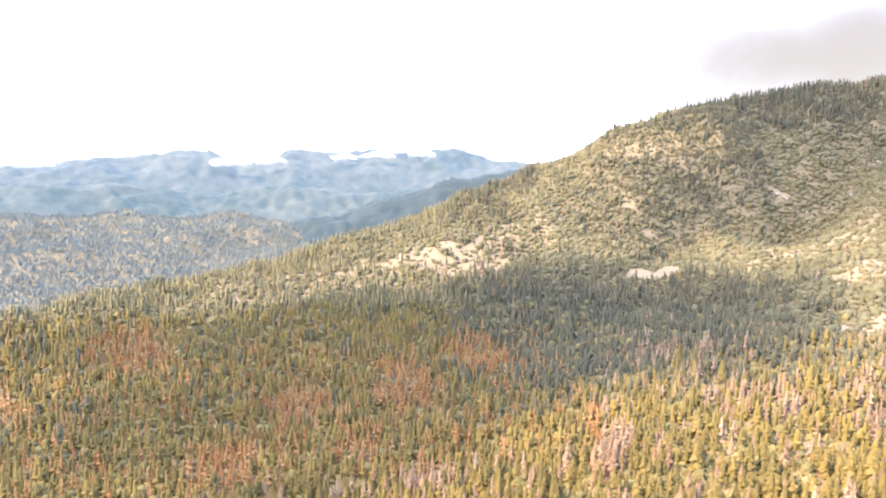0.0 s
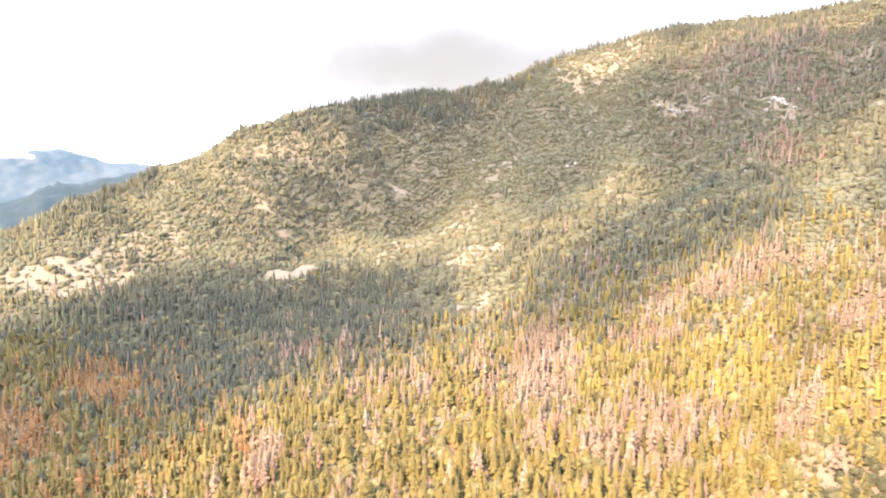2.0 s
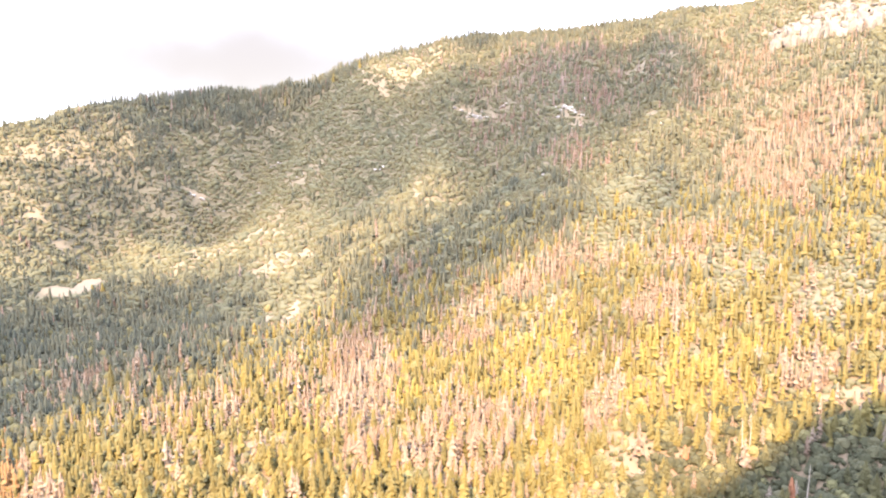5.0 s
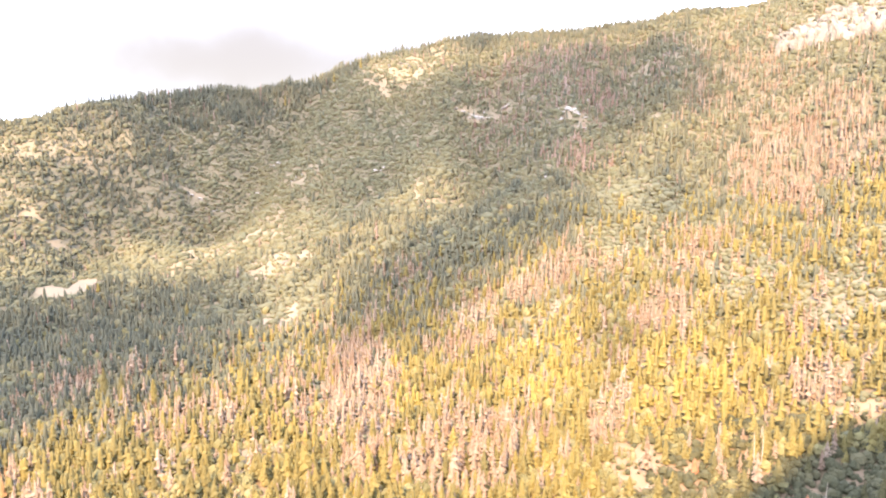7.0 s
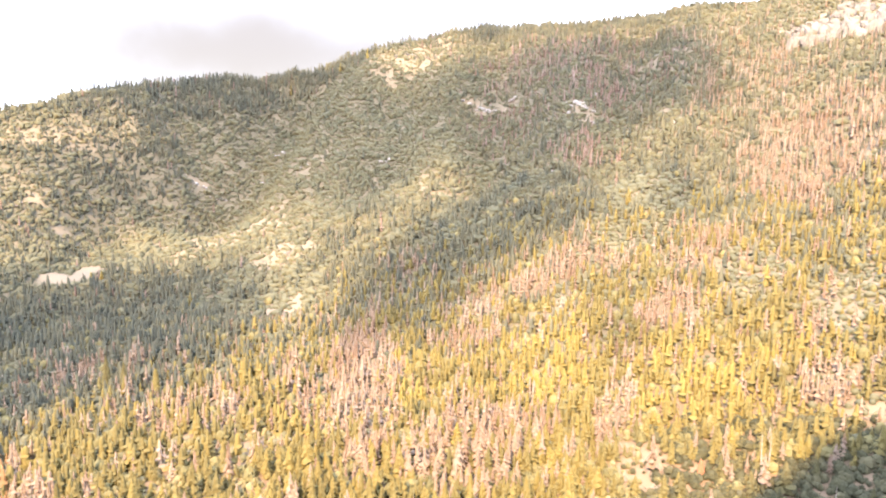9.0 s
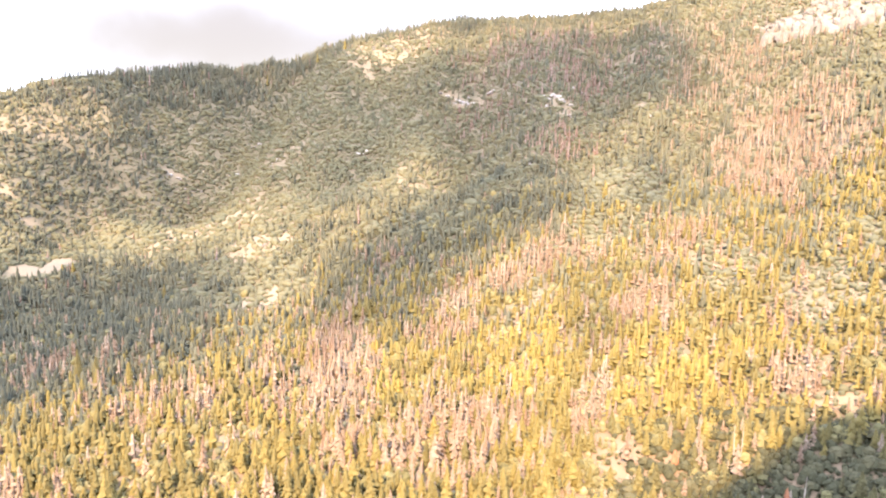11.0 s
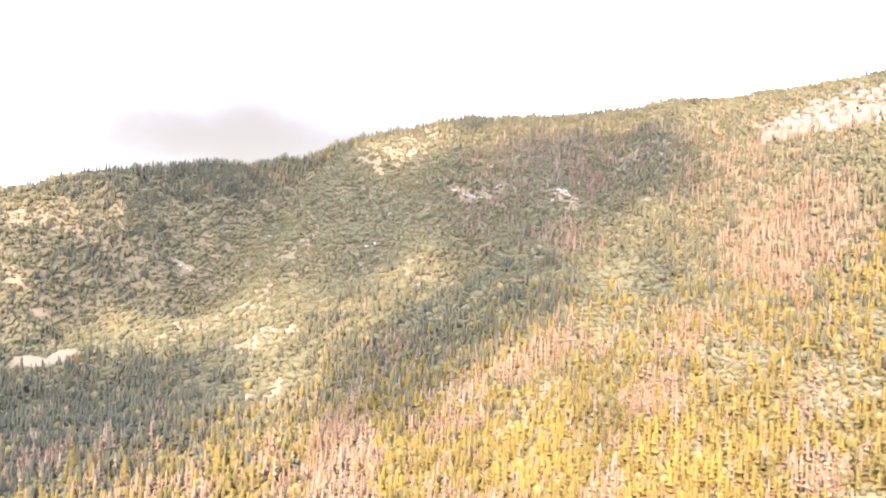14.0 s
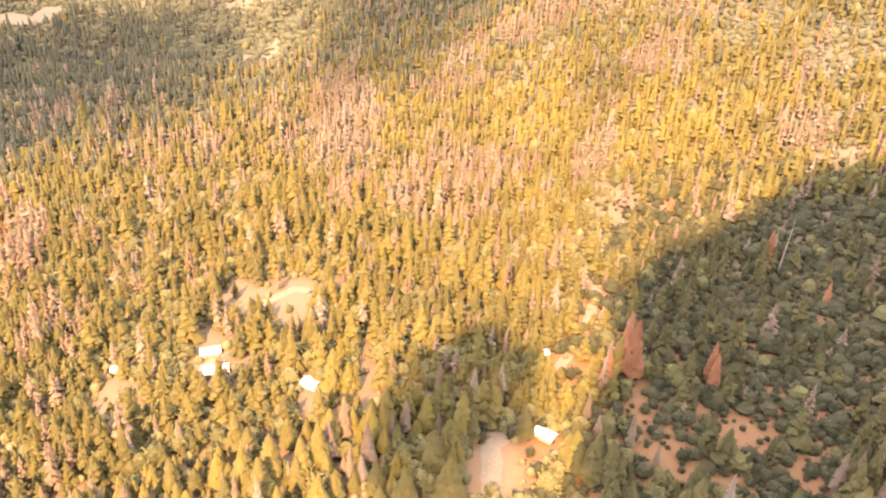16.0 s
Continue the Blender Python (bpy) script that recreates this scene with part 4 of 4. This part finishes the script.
# ---- rocks ----
def boulder(seed, long, wide, tall, mat=None):
    """A fractured, weathered granite block with flat broken faces."""
    rng = np.random.RandomState(seed)
    bm = bmesh.new()
    bmesh.ops.create_cube(bm, size=2.0)
    bmesh.ops.subdivide_edges(bm, edges=bm.edges[:], cuts=2, use_grid_fill=True)
    for v in bm.verts:
        c = v.co
        c *= 1.0 - 0.16 * max(0.0, c.length - 1.15)
        c += Vector(rng.normal(size=3)) * 0.13
    for _ in range(3):
        n = Vector(rng.normal(size=3)).normalized()
        for v in bm.verts:
            d = v.co.dot(n) - 0.85
            if d > 0:
                v.co -= n * d
    for v in bm.verts:
        v.co.x, v.co.y, v.co.z = v.co.x * long, v.co.y * wide, v.co.z * tall
    bmesh.ops.triangulate(bm, faces=bm.faces[:])
    me = bpy.data.meshes.new("boulder")
    bm.to_mesh(me)
    bm.free()
    me.materials.append(mat or STONE)
    return new("boulder", me)


def outcrop(bearing, distance, spread, count, size, seed, label="granite outcrop breaking through the brush, colour lifted against the shade", name="rock_outcrop", rise=0.7, mat=None):
    rng = np.random.RandomState(seed)
    x0, y0 = distance * math.sin(radians(bearing)), distance * math.cos(radians(bearing))
    root = new(name)
    z0 = float(height(x0, y0))
    root.location = (x0, y0, z0)
    side = Vector((math.cos(radians(bearing)), -math.sin(radians(bearing))))
    for i in range(count):
        u, w = rng.normal() * spread, rng.normal() * spread * 0.2
        x, y = x0 + side.x * u + side.y * -w, y0 + side.y * u + side.x * w
        s = size * rng.uniform(0.45, 1.25)
        b = boulder(seed * 50 + i, s * rng.uniform(0.9, 1.6), s * rng.uniform(0.7, 1.1), s * rng.uniform(0.5, 0.9), mat)
        b.matrix_basis = pose(x - x0, y - y0, float(height(x, y)) - z0 + rise * s, rng.uniform(-15, 15), rng.uniform(-15, 15), rng.uniform(0, 180))
        part("boulder", b, root)
    return tagged(root, label, "rock", "granite outcrops")


SHADED_OUTCROPS = [(2.6, 1690, 26, 19, 3.7), (5.1, 1705, 11, 7, 3.1), (10.5, 1492, 22, 16, 3.7), (11.2, 1456, 13, 10, 3.1), (11.8, 1576, 10, 5, 3.1), (-5.2, 1563, 9, 7, 3.1), (16.6, 1366, 10, 7, 2.8), (7.6, 1257, 15, 7, 2.2), (-19.5, 1742, 11, 7, 2.5), (-11.9, 1612, 13, 12, 2.2), (-13.2, 1835, 11, 9, 2.5), (-15.0, 1765, 15, 10, 2.2), (-18.0, 1727, 13, 9, 2.2)]
SUNNY_OUTCROPS = [(-13.4, 1045, 23, 13, 2.2), (-22.9, 1160, 15, 9, 2.0), (5.0, 1760, 15, 6, 2.7), (-3.2, 1930, 23, 10, 3.4), (-0.8, 1925, 18, 9, 3.4), (16.8, 1690, 18, 9, 3.4), (-26.0, 1880, 18, 6, 2.7), (-31, 1620, 18, 6, 2.7), (21.5, 1560, 13, 4, 3.4), (-36, 1560, 20, 7, 3.1), (-41, 1520, 18, 6, 2.7), (-17.0, 1480, 28, 10, 2.4), (-12.5, 1270, 26, 10, 2.0)]
# Shaded outcrops take the lightened granite, sunny ones the darkened.
for i, row in enumerate(SHADED_OUTCROPS):
    outcrop(*row, 400 + i, mat=SHADE_STONE)
for i, row in enumerate(SUNNY_OUTCROPS):
    outcrop(*row, 440 + i, "weathered grey-tan granite outcrop on the sunny slope")


def cliff(bearing_low, bearing_high, r_low, r_high, seed):
    """A broken granite face: rows of leaning slabs stepped up the slope."""
    rng = np.random.RandomState(seed)
    root = new("granite_cliff")
    mid_b, mid_r = (bearing_low + bearing_high) / 2, (r_low + r_high) / 2
    x0, y0 = mid_r * math.sin(radians(mid_b)), mid_r * math.cos(radians(mid_b))
    z0 = float(height(x0, y0))
    root.location = (x0, y0, z0)
    k = 0
    for step in range(9):
        r = r_low + (r_high - r_low) * (step + 0.3) / 9
        low = bearing_low + (1.6 * (step / 8 - 0.5) if step > 2 else 0) + (2.4 if step > 4 else 0)
        b = low
        while b < bearing_high:
            wide = rng.uniform(8, 17)
            b += math.degrees(wide / r) * 0.85
            if rng.rand() < 0.12 + 0.06 * step:
                continue
            rr = r + rng.uniform(-12, 12)
            x, y = rr * math.sin(radians(b)), rr * math.cos(radians(b))
            tall = rng.uniform(9, 17) if step < 3 else rng.uniform(4, 10)
            s = boulder(9000 + seed + k, wide * 0.62, rng.uniform(6, 10), tall)
            s.matrix_basis = pose(x - x0, y - y0, float(height(x, y)) - z0 + tall * 0.25, -rng.uniform(8, 24), rng.uniform(-8, 8), -b + rng.uniform(-14, 14))
            part("rock_slab", s, root)
            k += 1
    return tagged(root, "broken pale granite cliff high on the slope", "cliff")


cliff(24.6, 37.0, 1590, 1830, 7)


# ---- cabins, track and truck in the clearings ----
def box_mesh(name, sx, sy, sz, mat, bevel=0.04):
    bm = bmesh.new()
    bmesh.ops.create_cube(bm, size=1.0)
    for v in bm.verts:
        v.co.x, v.co.y, v.co.z = v.co.x * sx, v.co.y * sy, (v.co.z + 0.5) * sz
    bmesh.ops.bevel(bm, geom=bm.edges[:], offset=bevel, segments=1, affect="EDGES")
    me = bpy.data.meshes.new(name)
    bm.to_mesh(me)
    bm.free()
    me.materials.append(mat)
    return new(name, me)


def place(ob, parent, name, x, y, z, rx=0, ry=0, rz=0, label=""):
    part(name, ob, parent, label)
    ob.matrix_basis = pose(x, y, z, rx, ry, rz)
    return ob


def gable_wall(name, width, eave, ridge, mat):
    v = [(-width / 2, -0.1, 0), (width / 2, -0.1, 0), (width / 2, -0.1, eave), (0, -0.1, ridge), (-width / 2, -0.1, eave)]
    v += [(x, 0.1, z) for x, _, z in v]
    bm = bmesh.new()
    vs = [bm.verts.new(p) for p in v]
    bm.faces.new(vs[4::-1])
    bm.faces.new(vs[5:])
    for i in range(5):
        j = (i + 1) % 5
        bm.faces.new((vs[i], vs[j], vs[j + 5], vs[i + 5]))
    me = bpy.data.meshes.new(name)
    bm.to_mesh(me)
    bm.free()
    me.materials.append(mat)
    return new(name, me)


def cabin(bearing, distance, long, wide, eave, turn, roof_mat, wall_mat, label, windows=3):
    """A gabled house: walls, two roof slopes with eaves, a ridge cap, a door and windows."""
    x0, y0 = distance * math.sin(radians(bearing)), distance * math.cos(radians(bearing))
    root = new("cabin")
    root.matrix_basis = pose(x0, y0, float(height(x0, y0)) - 0.2, 0, 0, turn)
    rise = wide * 0.22
    for side in (-1, 1):
        place(box_mesh("wall", long - 0.4, 0.2, eave, wall_mat), root, "wall", 0, side * (wide / 2 - 0.1), 0)
        place(gable_wall("gable_wall", wide, eave, eave + rise, wall_mat), root, "gable_wall", side * (long / 2 - 0.1), 0, 0, 0, 0, 90)
        slope = math.degrees(math.atan2(rise, wide / 2))
        run = math.hypot(rise, wide / 2) + 0.6
        roof = place(box_mesh("roof", long + 1.0, run, 0.16, roof_mat), root, "roof", 0, side * run / 2 * math.cos(radians(slope)), eave + rise - math.sin(radians(slope)) * run / 2 + 0.02, -side * slope, 0, 0)
        for k in range(5):
            place(box_mesh("seam", 0.06, run - 0.1, 0.05, roof_mat, 0.01), roof, "seam", -long / 2 + long * (k + 0.5) / 5, 0, 0.155)
    place(box_mesh("ridge_cap", long + 1.0, 0.4, 0.1, roof_mat), root, "ridge_cap", 0, 0, eave + rise + 0.14)
    for k in range(windows):
        w = place(box_mesh("window", 1.3, 0.10, 1.1, WHITE_PAINT), root, "window", -long / 2 + long * (k + 0.7) / (windows + 0.4), -wide / 2 - 0.02, 1.0)
        place(box_mesh("pane", 1.1, 0.06, 0.9, DARK_GLASS, 0.01), w, "pane", 0, -0.04, 0.1)
    place(box_mesh("door", 0.95, 0.1, 2.05, SIDING), root, "door", long / 2 - 1.2, -wide / 2 - 0.02, 0.1)
    return tagged(root, label, "house", "cabins among the trees")


cabin(-19.7, 322, 13, 8, 2.7, 14, PALE_ROOF, SIDING, "long low cabin with a pale metal roof in a clearing")
cabin(-19.9, 340, 10, 7, 2.6, 18, PALE_ROOF, SIDING, "small cabin with a pale metal roof behind trees", 2)
cabin(-11.0, 293, 8, 6.5, 2.6, -32, WHITE_PAINT, WHITE_PAINT, "small white cabin half hidden by conifers", 2)
cabin(12.6, 254, 9, 6, 2.5, -38, WHITE_PAINT, SIDING, "little house with a white roof beside the dirt track", 2)
cabin(11.4, 315, 6, 5, 2.5, 25, PALE_ROOF, SIDING, "small pale-roofed shed at the forest edge", 1)
cabin(-27.6, 352, 7, 5, 2.4, 10, PALE_ROOF, SIDING, "small shed with a pale roof in dry grass", 1)


def truck(bearing, distance, turn):
    """A dark pickup truck."""
    x0, y0 = distance * math.sin(radians(bearing)), distance * math.cos(radians(bearing))
    paint = material("dark_paint", [(0.0, (0.03, 0.035, 0.045)), (1.0, (0.06, 0.065, 0.075))], roughness=0.35)
    rubber = material("tyre_rubber", [(0.0, (0.02, 0.02, 0.02)), (1.0, (0.04, 0.04, 0.04))])
    root = new("pickup_truck")
    root.matrix_basis = pose(x0, y0, float(height(x0, y0)) + 0.05, 0, 0, turn)
    place(box_mesh("body", 5.4, 1.9, 0.75, paint, 0.12), root, "body", 0, 0, 0.5)
    cab = place(box_mesh("cab", 2.1, 1.7, 0.75, paint, 0.18), root, "cab", 0.3, 0, 1.23)
    place(box_mesh("windscreen", 0.08, 1.4, 0.5, DARK_GLASS, 0.02), cab, "windscreen", 1.04, 0, 0.12)
    for sx in (-1.7, 1.7):
        for sy in (-0.85, 0.85):
            bm = bmesh.new()
            bmesh.ops.create_cone(bm, cap_ends=True, segments=16, radius1=0.4, radius2=0.4, depth=0.28)
            me = bpy.data.meshes.new("wheel")
            bm.to_mesh(me)
            bm.free()
            me.materials.append(rubber)
            place(new("wheel", me), root, "wheel", sx, sy, 0.4, 90, 0, 0)
    return tagged(root, "dark pickup truck parked on bright bare ground", "truck")


truck(-10.6, 384, 70)


def track(name, line, width, label):
    """A worn dirt track laid on the ground along a line of (bearing, distance)."""
    pts = []
    for i in range(len(line) - 1):
        for k in range(8):
            f = k / 8
            b, r = line[i][0] + (line[i + 1][0] - line[i][0]) * f, line[i][1] + (line[i + 1][1] - line[i][1]) * f
            pts.append((r * math.sin(radians(b)), r * math.cos(radians(b))))
    pts = np.array(pts)
    way = np.gradient(pts, axis=0)
    way /= np.linalg.norm(way, axis=1)[:, None]
    side = np.stack([-way[:, 1], way[:, 0]], 1)
    v = []
    for j, s in enumerate(np.linspace(-1, 1, 5)):
        q = pts + side * (s * width / 2 * (1 + 0.18 * ripple(pts[:, 0], pts[:, 1], 12, 81 + j)))[:, None]
        v.append(np.column_stack([q, height(q[:, 0], q[:, 1]) + 0.28 - 0.10 * abs(s)]))
    n = len(pts)
    i, j = np.meshgrid(np.arange(4), np.arange(n - 1), indexing="ij")
    q = np.stack([i * n + j, (i + 1) * n + j, (i + 1) * n + j + 1, i * n + j + 1], 2).reshape(-1, 4)
    return tagged(sheet(name, np.concatenate(v), q, DIRT, smooth=True), label, "road", kind="structure")


track("road", [(7.4, 205), (7.6, 225), (7.2, 245), (9.0, 255), (12.0, 258), (14.5, 275)], 9, "pale worn dirt track between the trees")
track("road_spur", [(-21, 325), (-18, 345), (-15, 380), (-12, 392), (-10.5, 388)], 7, "pale dirt drive through the clearing")
track("road_upper", [(13.0, 305), (14.5, 330), (15.3, 360), (15.6, 390), (16.2, 470), (17.5, 500), (16.0, 530)], 6, "sandy track up to the clearing")


# ---- a bare dead trunk standing in the shade ----
def snag(bearing, distance, tall, lean):
    x, y = distance * math.sin(radians(bearing)), distance * math.cos(radians(bearing))
    root = new("snag")
    root.matrix_basis = pose(x, y, float(height(x, y)) - 0.3, 0, lean, 0)
    part("trunk", pole("trunk", 0.55, 0.12, tall, DRY_WOOD, sides=9, seed=4), root)
    rng = np.random.RandomState(12)
    for k in range(14):
        b = pole("branch", 0.10, 0.02, rng.uniform(1.2, 3.2), DRY_WOOD, sides=5, seed=60 + k)
        part("branch", b, root)
        b.matrix_basis = pose(0, 0, tall * (0.4 + 0.56 * k / 14), 0, rng.uniform(60, 100), 137 * k)
    return tagged(root, "tall bare grey snag with stubs of branches", "dead tree")


snag(29.6, 452, 40, 3)
snag(24.8, 520, 30, -2)
snag(25.3, 524, 27, 1)


# ---- unseen broken cloud between the sun and the slopes, cut to the shade it must cast ----
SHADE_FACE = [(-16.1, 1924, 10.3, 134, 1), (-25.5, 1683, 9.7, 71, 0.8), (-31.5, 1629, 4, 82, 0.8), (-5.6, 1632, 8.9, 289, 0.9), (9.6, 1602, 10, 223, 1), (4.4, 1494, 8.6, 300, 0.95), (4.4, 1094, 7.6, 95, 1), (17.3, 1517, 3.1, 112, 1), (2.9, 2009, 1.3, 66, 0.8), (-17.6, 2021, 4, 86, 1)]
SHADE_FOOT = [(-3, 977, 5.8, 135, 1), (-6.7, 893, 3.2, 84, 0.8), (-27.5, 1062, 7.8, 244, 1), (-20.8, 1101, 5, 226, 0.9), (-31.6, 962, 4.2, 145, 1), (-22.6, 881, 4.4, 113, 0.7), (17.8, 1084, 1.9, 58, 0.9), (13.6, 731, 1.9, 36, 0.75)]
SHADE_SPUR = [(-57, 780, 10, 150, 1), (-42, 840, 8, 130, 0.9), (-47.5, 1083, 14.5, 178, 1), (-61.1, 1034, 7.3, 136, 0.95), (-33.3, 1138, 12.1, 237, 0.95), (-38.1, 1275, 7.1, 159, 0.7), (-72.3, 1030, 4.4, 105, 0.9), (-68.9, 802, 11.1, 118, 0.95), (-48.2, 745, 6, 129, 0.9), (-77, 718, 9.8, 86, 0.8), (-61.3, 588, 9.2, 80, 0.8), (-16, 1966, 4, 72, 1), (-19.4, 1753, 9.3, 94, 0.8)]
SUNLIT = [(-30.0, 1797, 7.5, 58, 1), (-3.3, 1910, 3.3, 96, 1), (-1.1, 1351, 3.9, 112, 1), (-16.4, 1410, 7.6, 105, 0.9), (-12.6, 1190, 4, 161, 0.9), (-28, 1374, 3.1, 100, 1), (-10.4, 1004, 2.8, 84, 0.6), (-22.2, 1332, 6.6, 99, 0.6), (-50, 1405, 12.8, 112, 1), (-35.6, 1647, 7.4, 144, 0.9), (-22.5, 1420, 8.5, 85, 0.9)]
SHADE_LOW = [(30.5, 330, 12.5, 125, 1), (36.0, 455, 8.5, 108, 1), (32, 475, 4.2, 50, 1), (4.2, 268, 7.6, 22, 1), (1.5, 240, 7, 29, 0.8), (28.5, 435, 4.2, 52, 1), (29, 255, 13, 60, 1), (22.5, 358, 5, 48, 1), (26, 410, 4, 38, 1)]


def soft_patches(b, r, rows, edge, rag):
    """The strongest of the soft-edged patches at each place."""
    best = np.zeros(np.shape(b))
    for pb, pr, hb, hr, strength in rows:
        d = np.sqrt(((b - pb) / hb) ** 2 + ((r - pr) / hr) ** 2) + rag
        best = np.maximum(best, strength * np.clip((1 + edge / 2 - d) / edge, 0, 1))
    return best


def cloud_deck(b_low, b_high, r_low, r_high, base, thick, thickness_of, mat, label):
    """An unseen deck of cloud up-sun of the slopes, cut to cast the given shade, swelling and thinning out with its
    density.
    """
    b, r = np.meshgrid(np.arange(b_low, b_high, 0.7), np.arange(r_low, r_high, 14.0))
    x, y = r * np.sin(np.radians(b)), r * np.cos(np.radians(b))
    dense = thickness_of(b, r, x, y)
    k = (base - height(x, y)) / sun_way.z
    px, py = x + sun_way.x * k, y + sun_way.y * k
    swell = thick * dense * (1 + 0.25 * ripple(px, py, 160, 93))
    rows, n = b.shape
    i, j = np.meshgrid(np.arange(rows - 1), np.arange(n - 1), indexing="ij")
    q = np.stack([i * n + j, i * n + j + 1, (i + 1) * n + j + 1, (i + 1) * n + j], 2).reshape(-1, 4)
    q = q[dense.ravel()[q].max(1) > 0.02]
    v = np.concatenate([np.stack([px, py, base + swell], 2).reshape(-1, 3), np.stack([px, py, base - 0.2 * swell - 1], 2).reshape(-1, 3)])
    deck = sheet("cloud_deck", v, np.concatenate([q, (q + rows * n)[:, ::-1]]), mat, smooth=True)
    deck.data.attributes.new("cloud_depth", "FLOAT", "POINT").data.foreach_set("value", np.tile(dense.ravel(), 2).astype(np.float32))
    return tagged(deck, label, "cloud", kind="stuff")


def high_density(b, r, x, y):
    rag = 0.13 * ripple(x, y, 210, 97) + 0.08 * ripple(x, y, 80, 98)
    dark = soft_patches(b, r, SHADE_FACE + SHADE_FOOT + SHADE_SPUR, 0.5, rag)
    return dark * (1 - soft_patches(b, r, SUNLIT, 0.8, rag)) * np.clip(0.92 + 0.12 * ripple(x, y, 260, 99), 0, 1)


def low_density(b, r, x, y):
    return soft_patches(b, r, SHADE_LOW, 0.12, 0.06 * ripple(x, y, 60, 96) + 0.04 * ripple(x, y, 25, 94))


cloud_deck(-84, 40, 480, 2200, 1900.0, 160.0, high_density, THIN_CLOUD, "unseen thin cloud added to shade the mountain and its foot")
# Kept low so that the shadow it adds has a sharper edge.
cloud_deck(-6, 50, 190, 640, 520.0, 40.0, low_density, CLOUD, "unseen low cloud added to shade the ground beside the clearing")
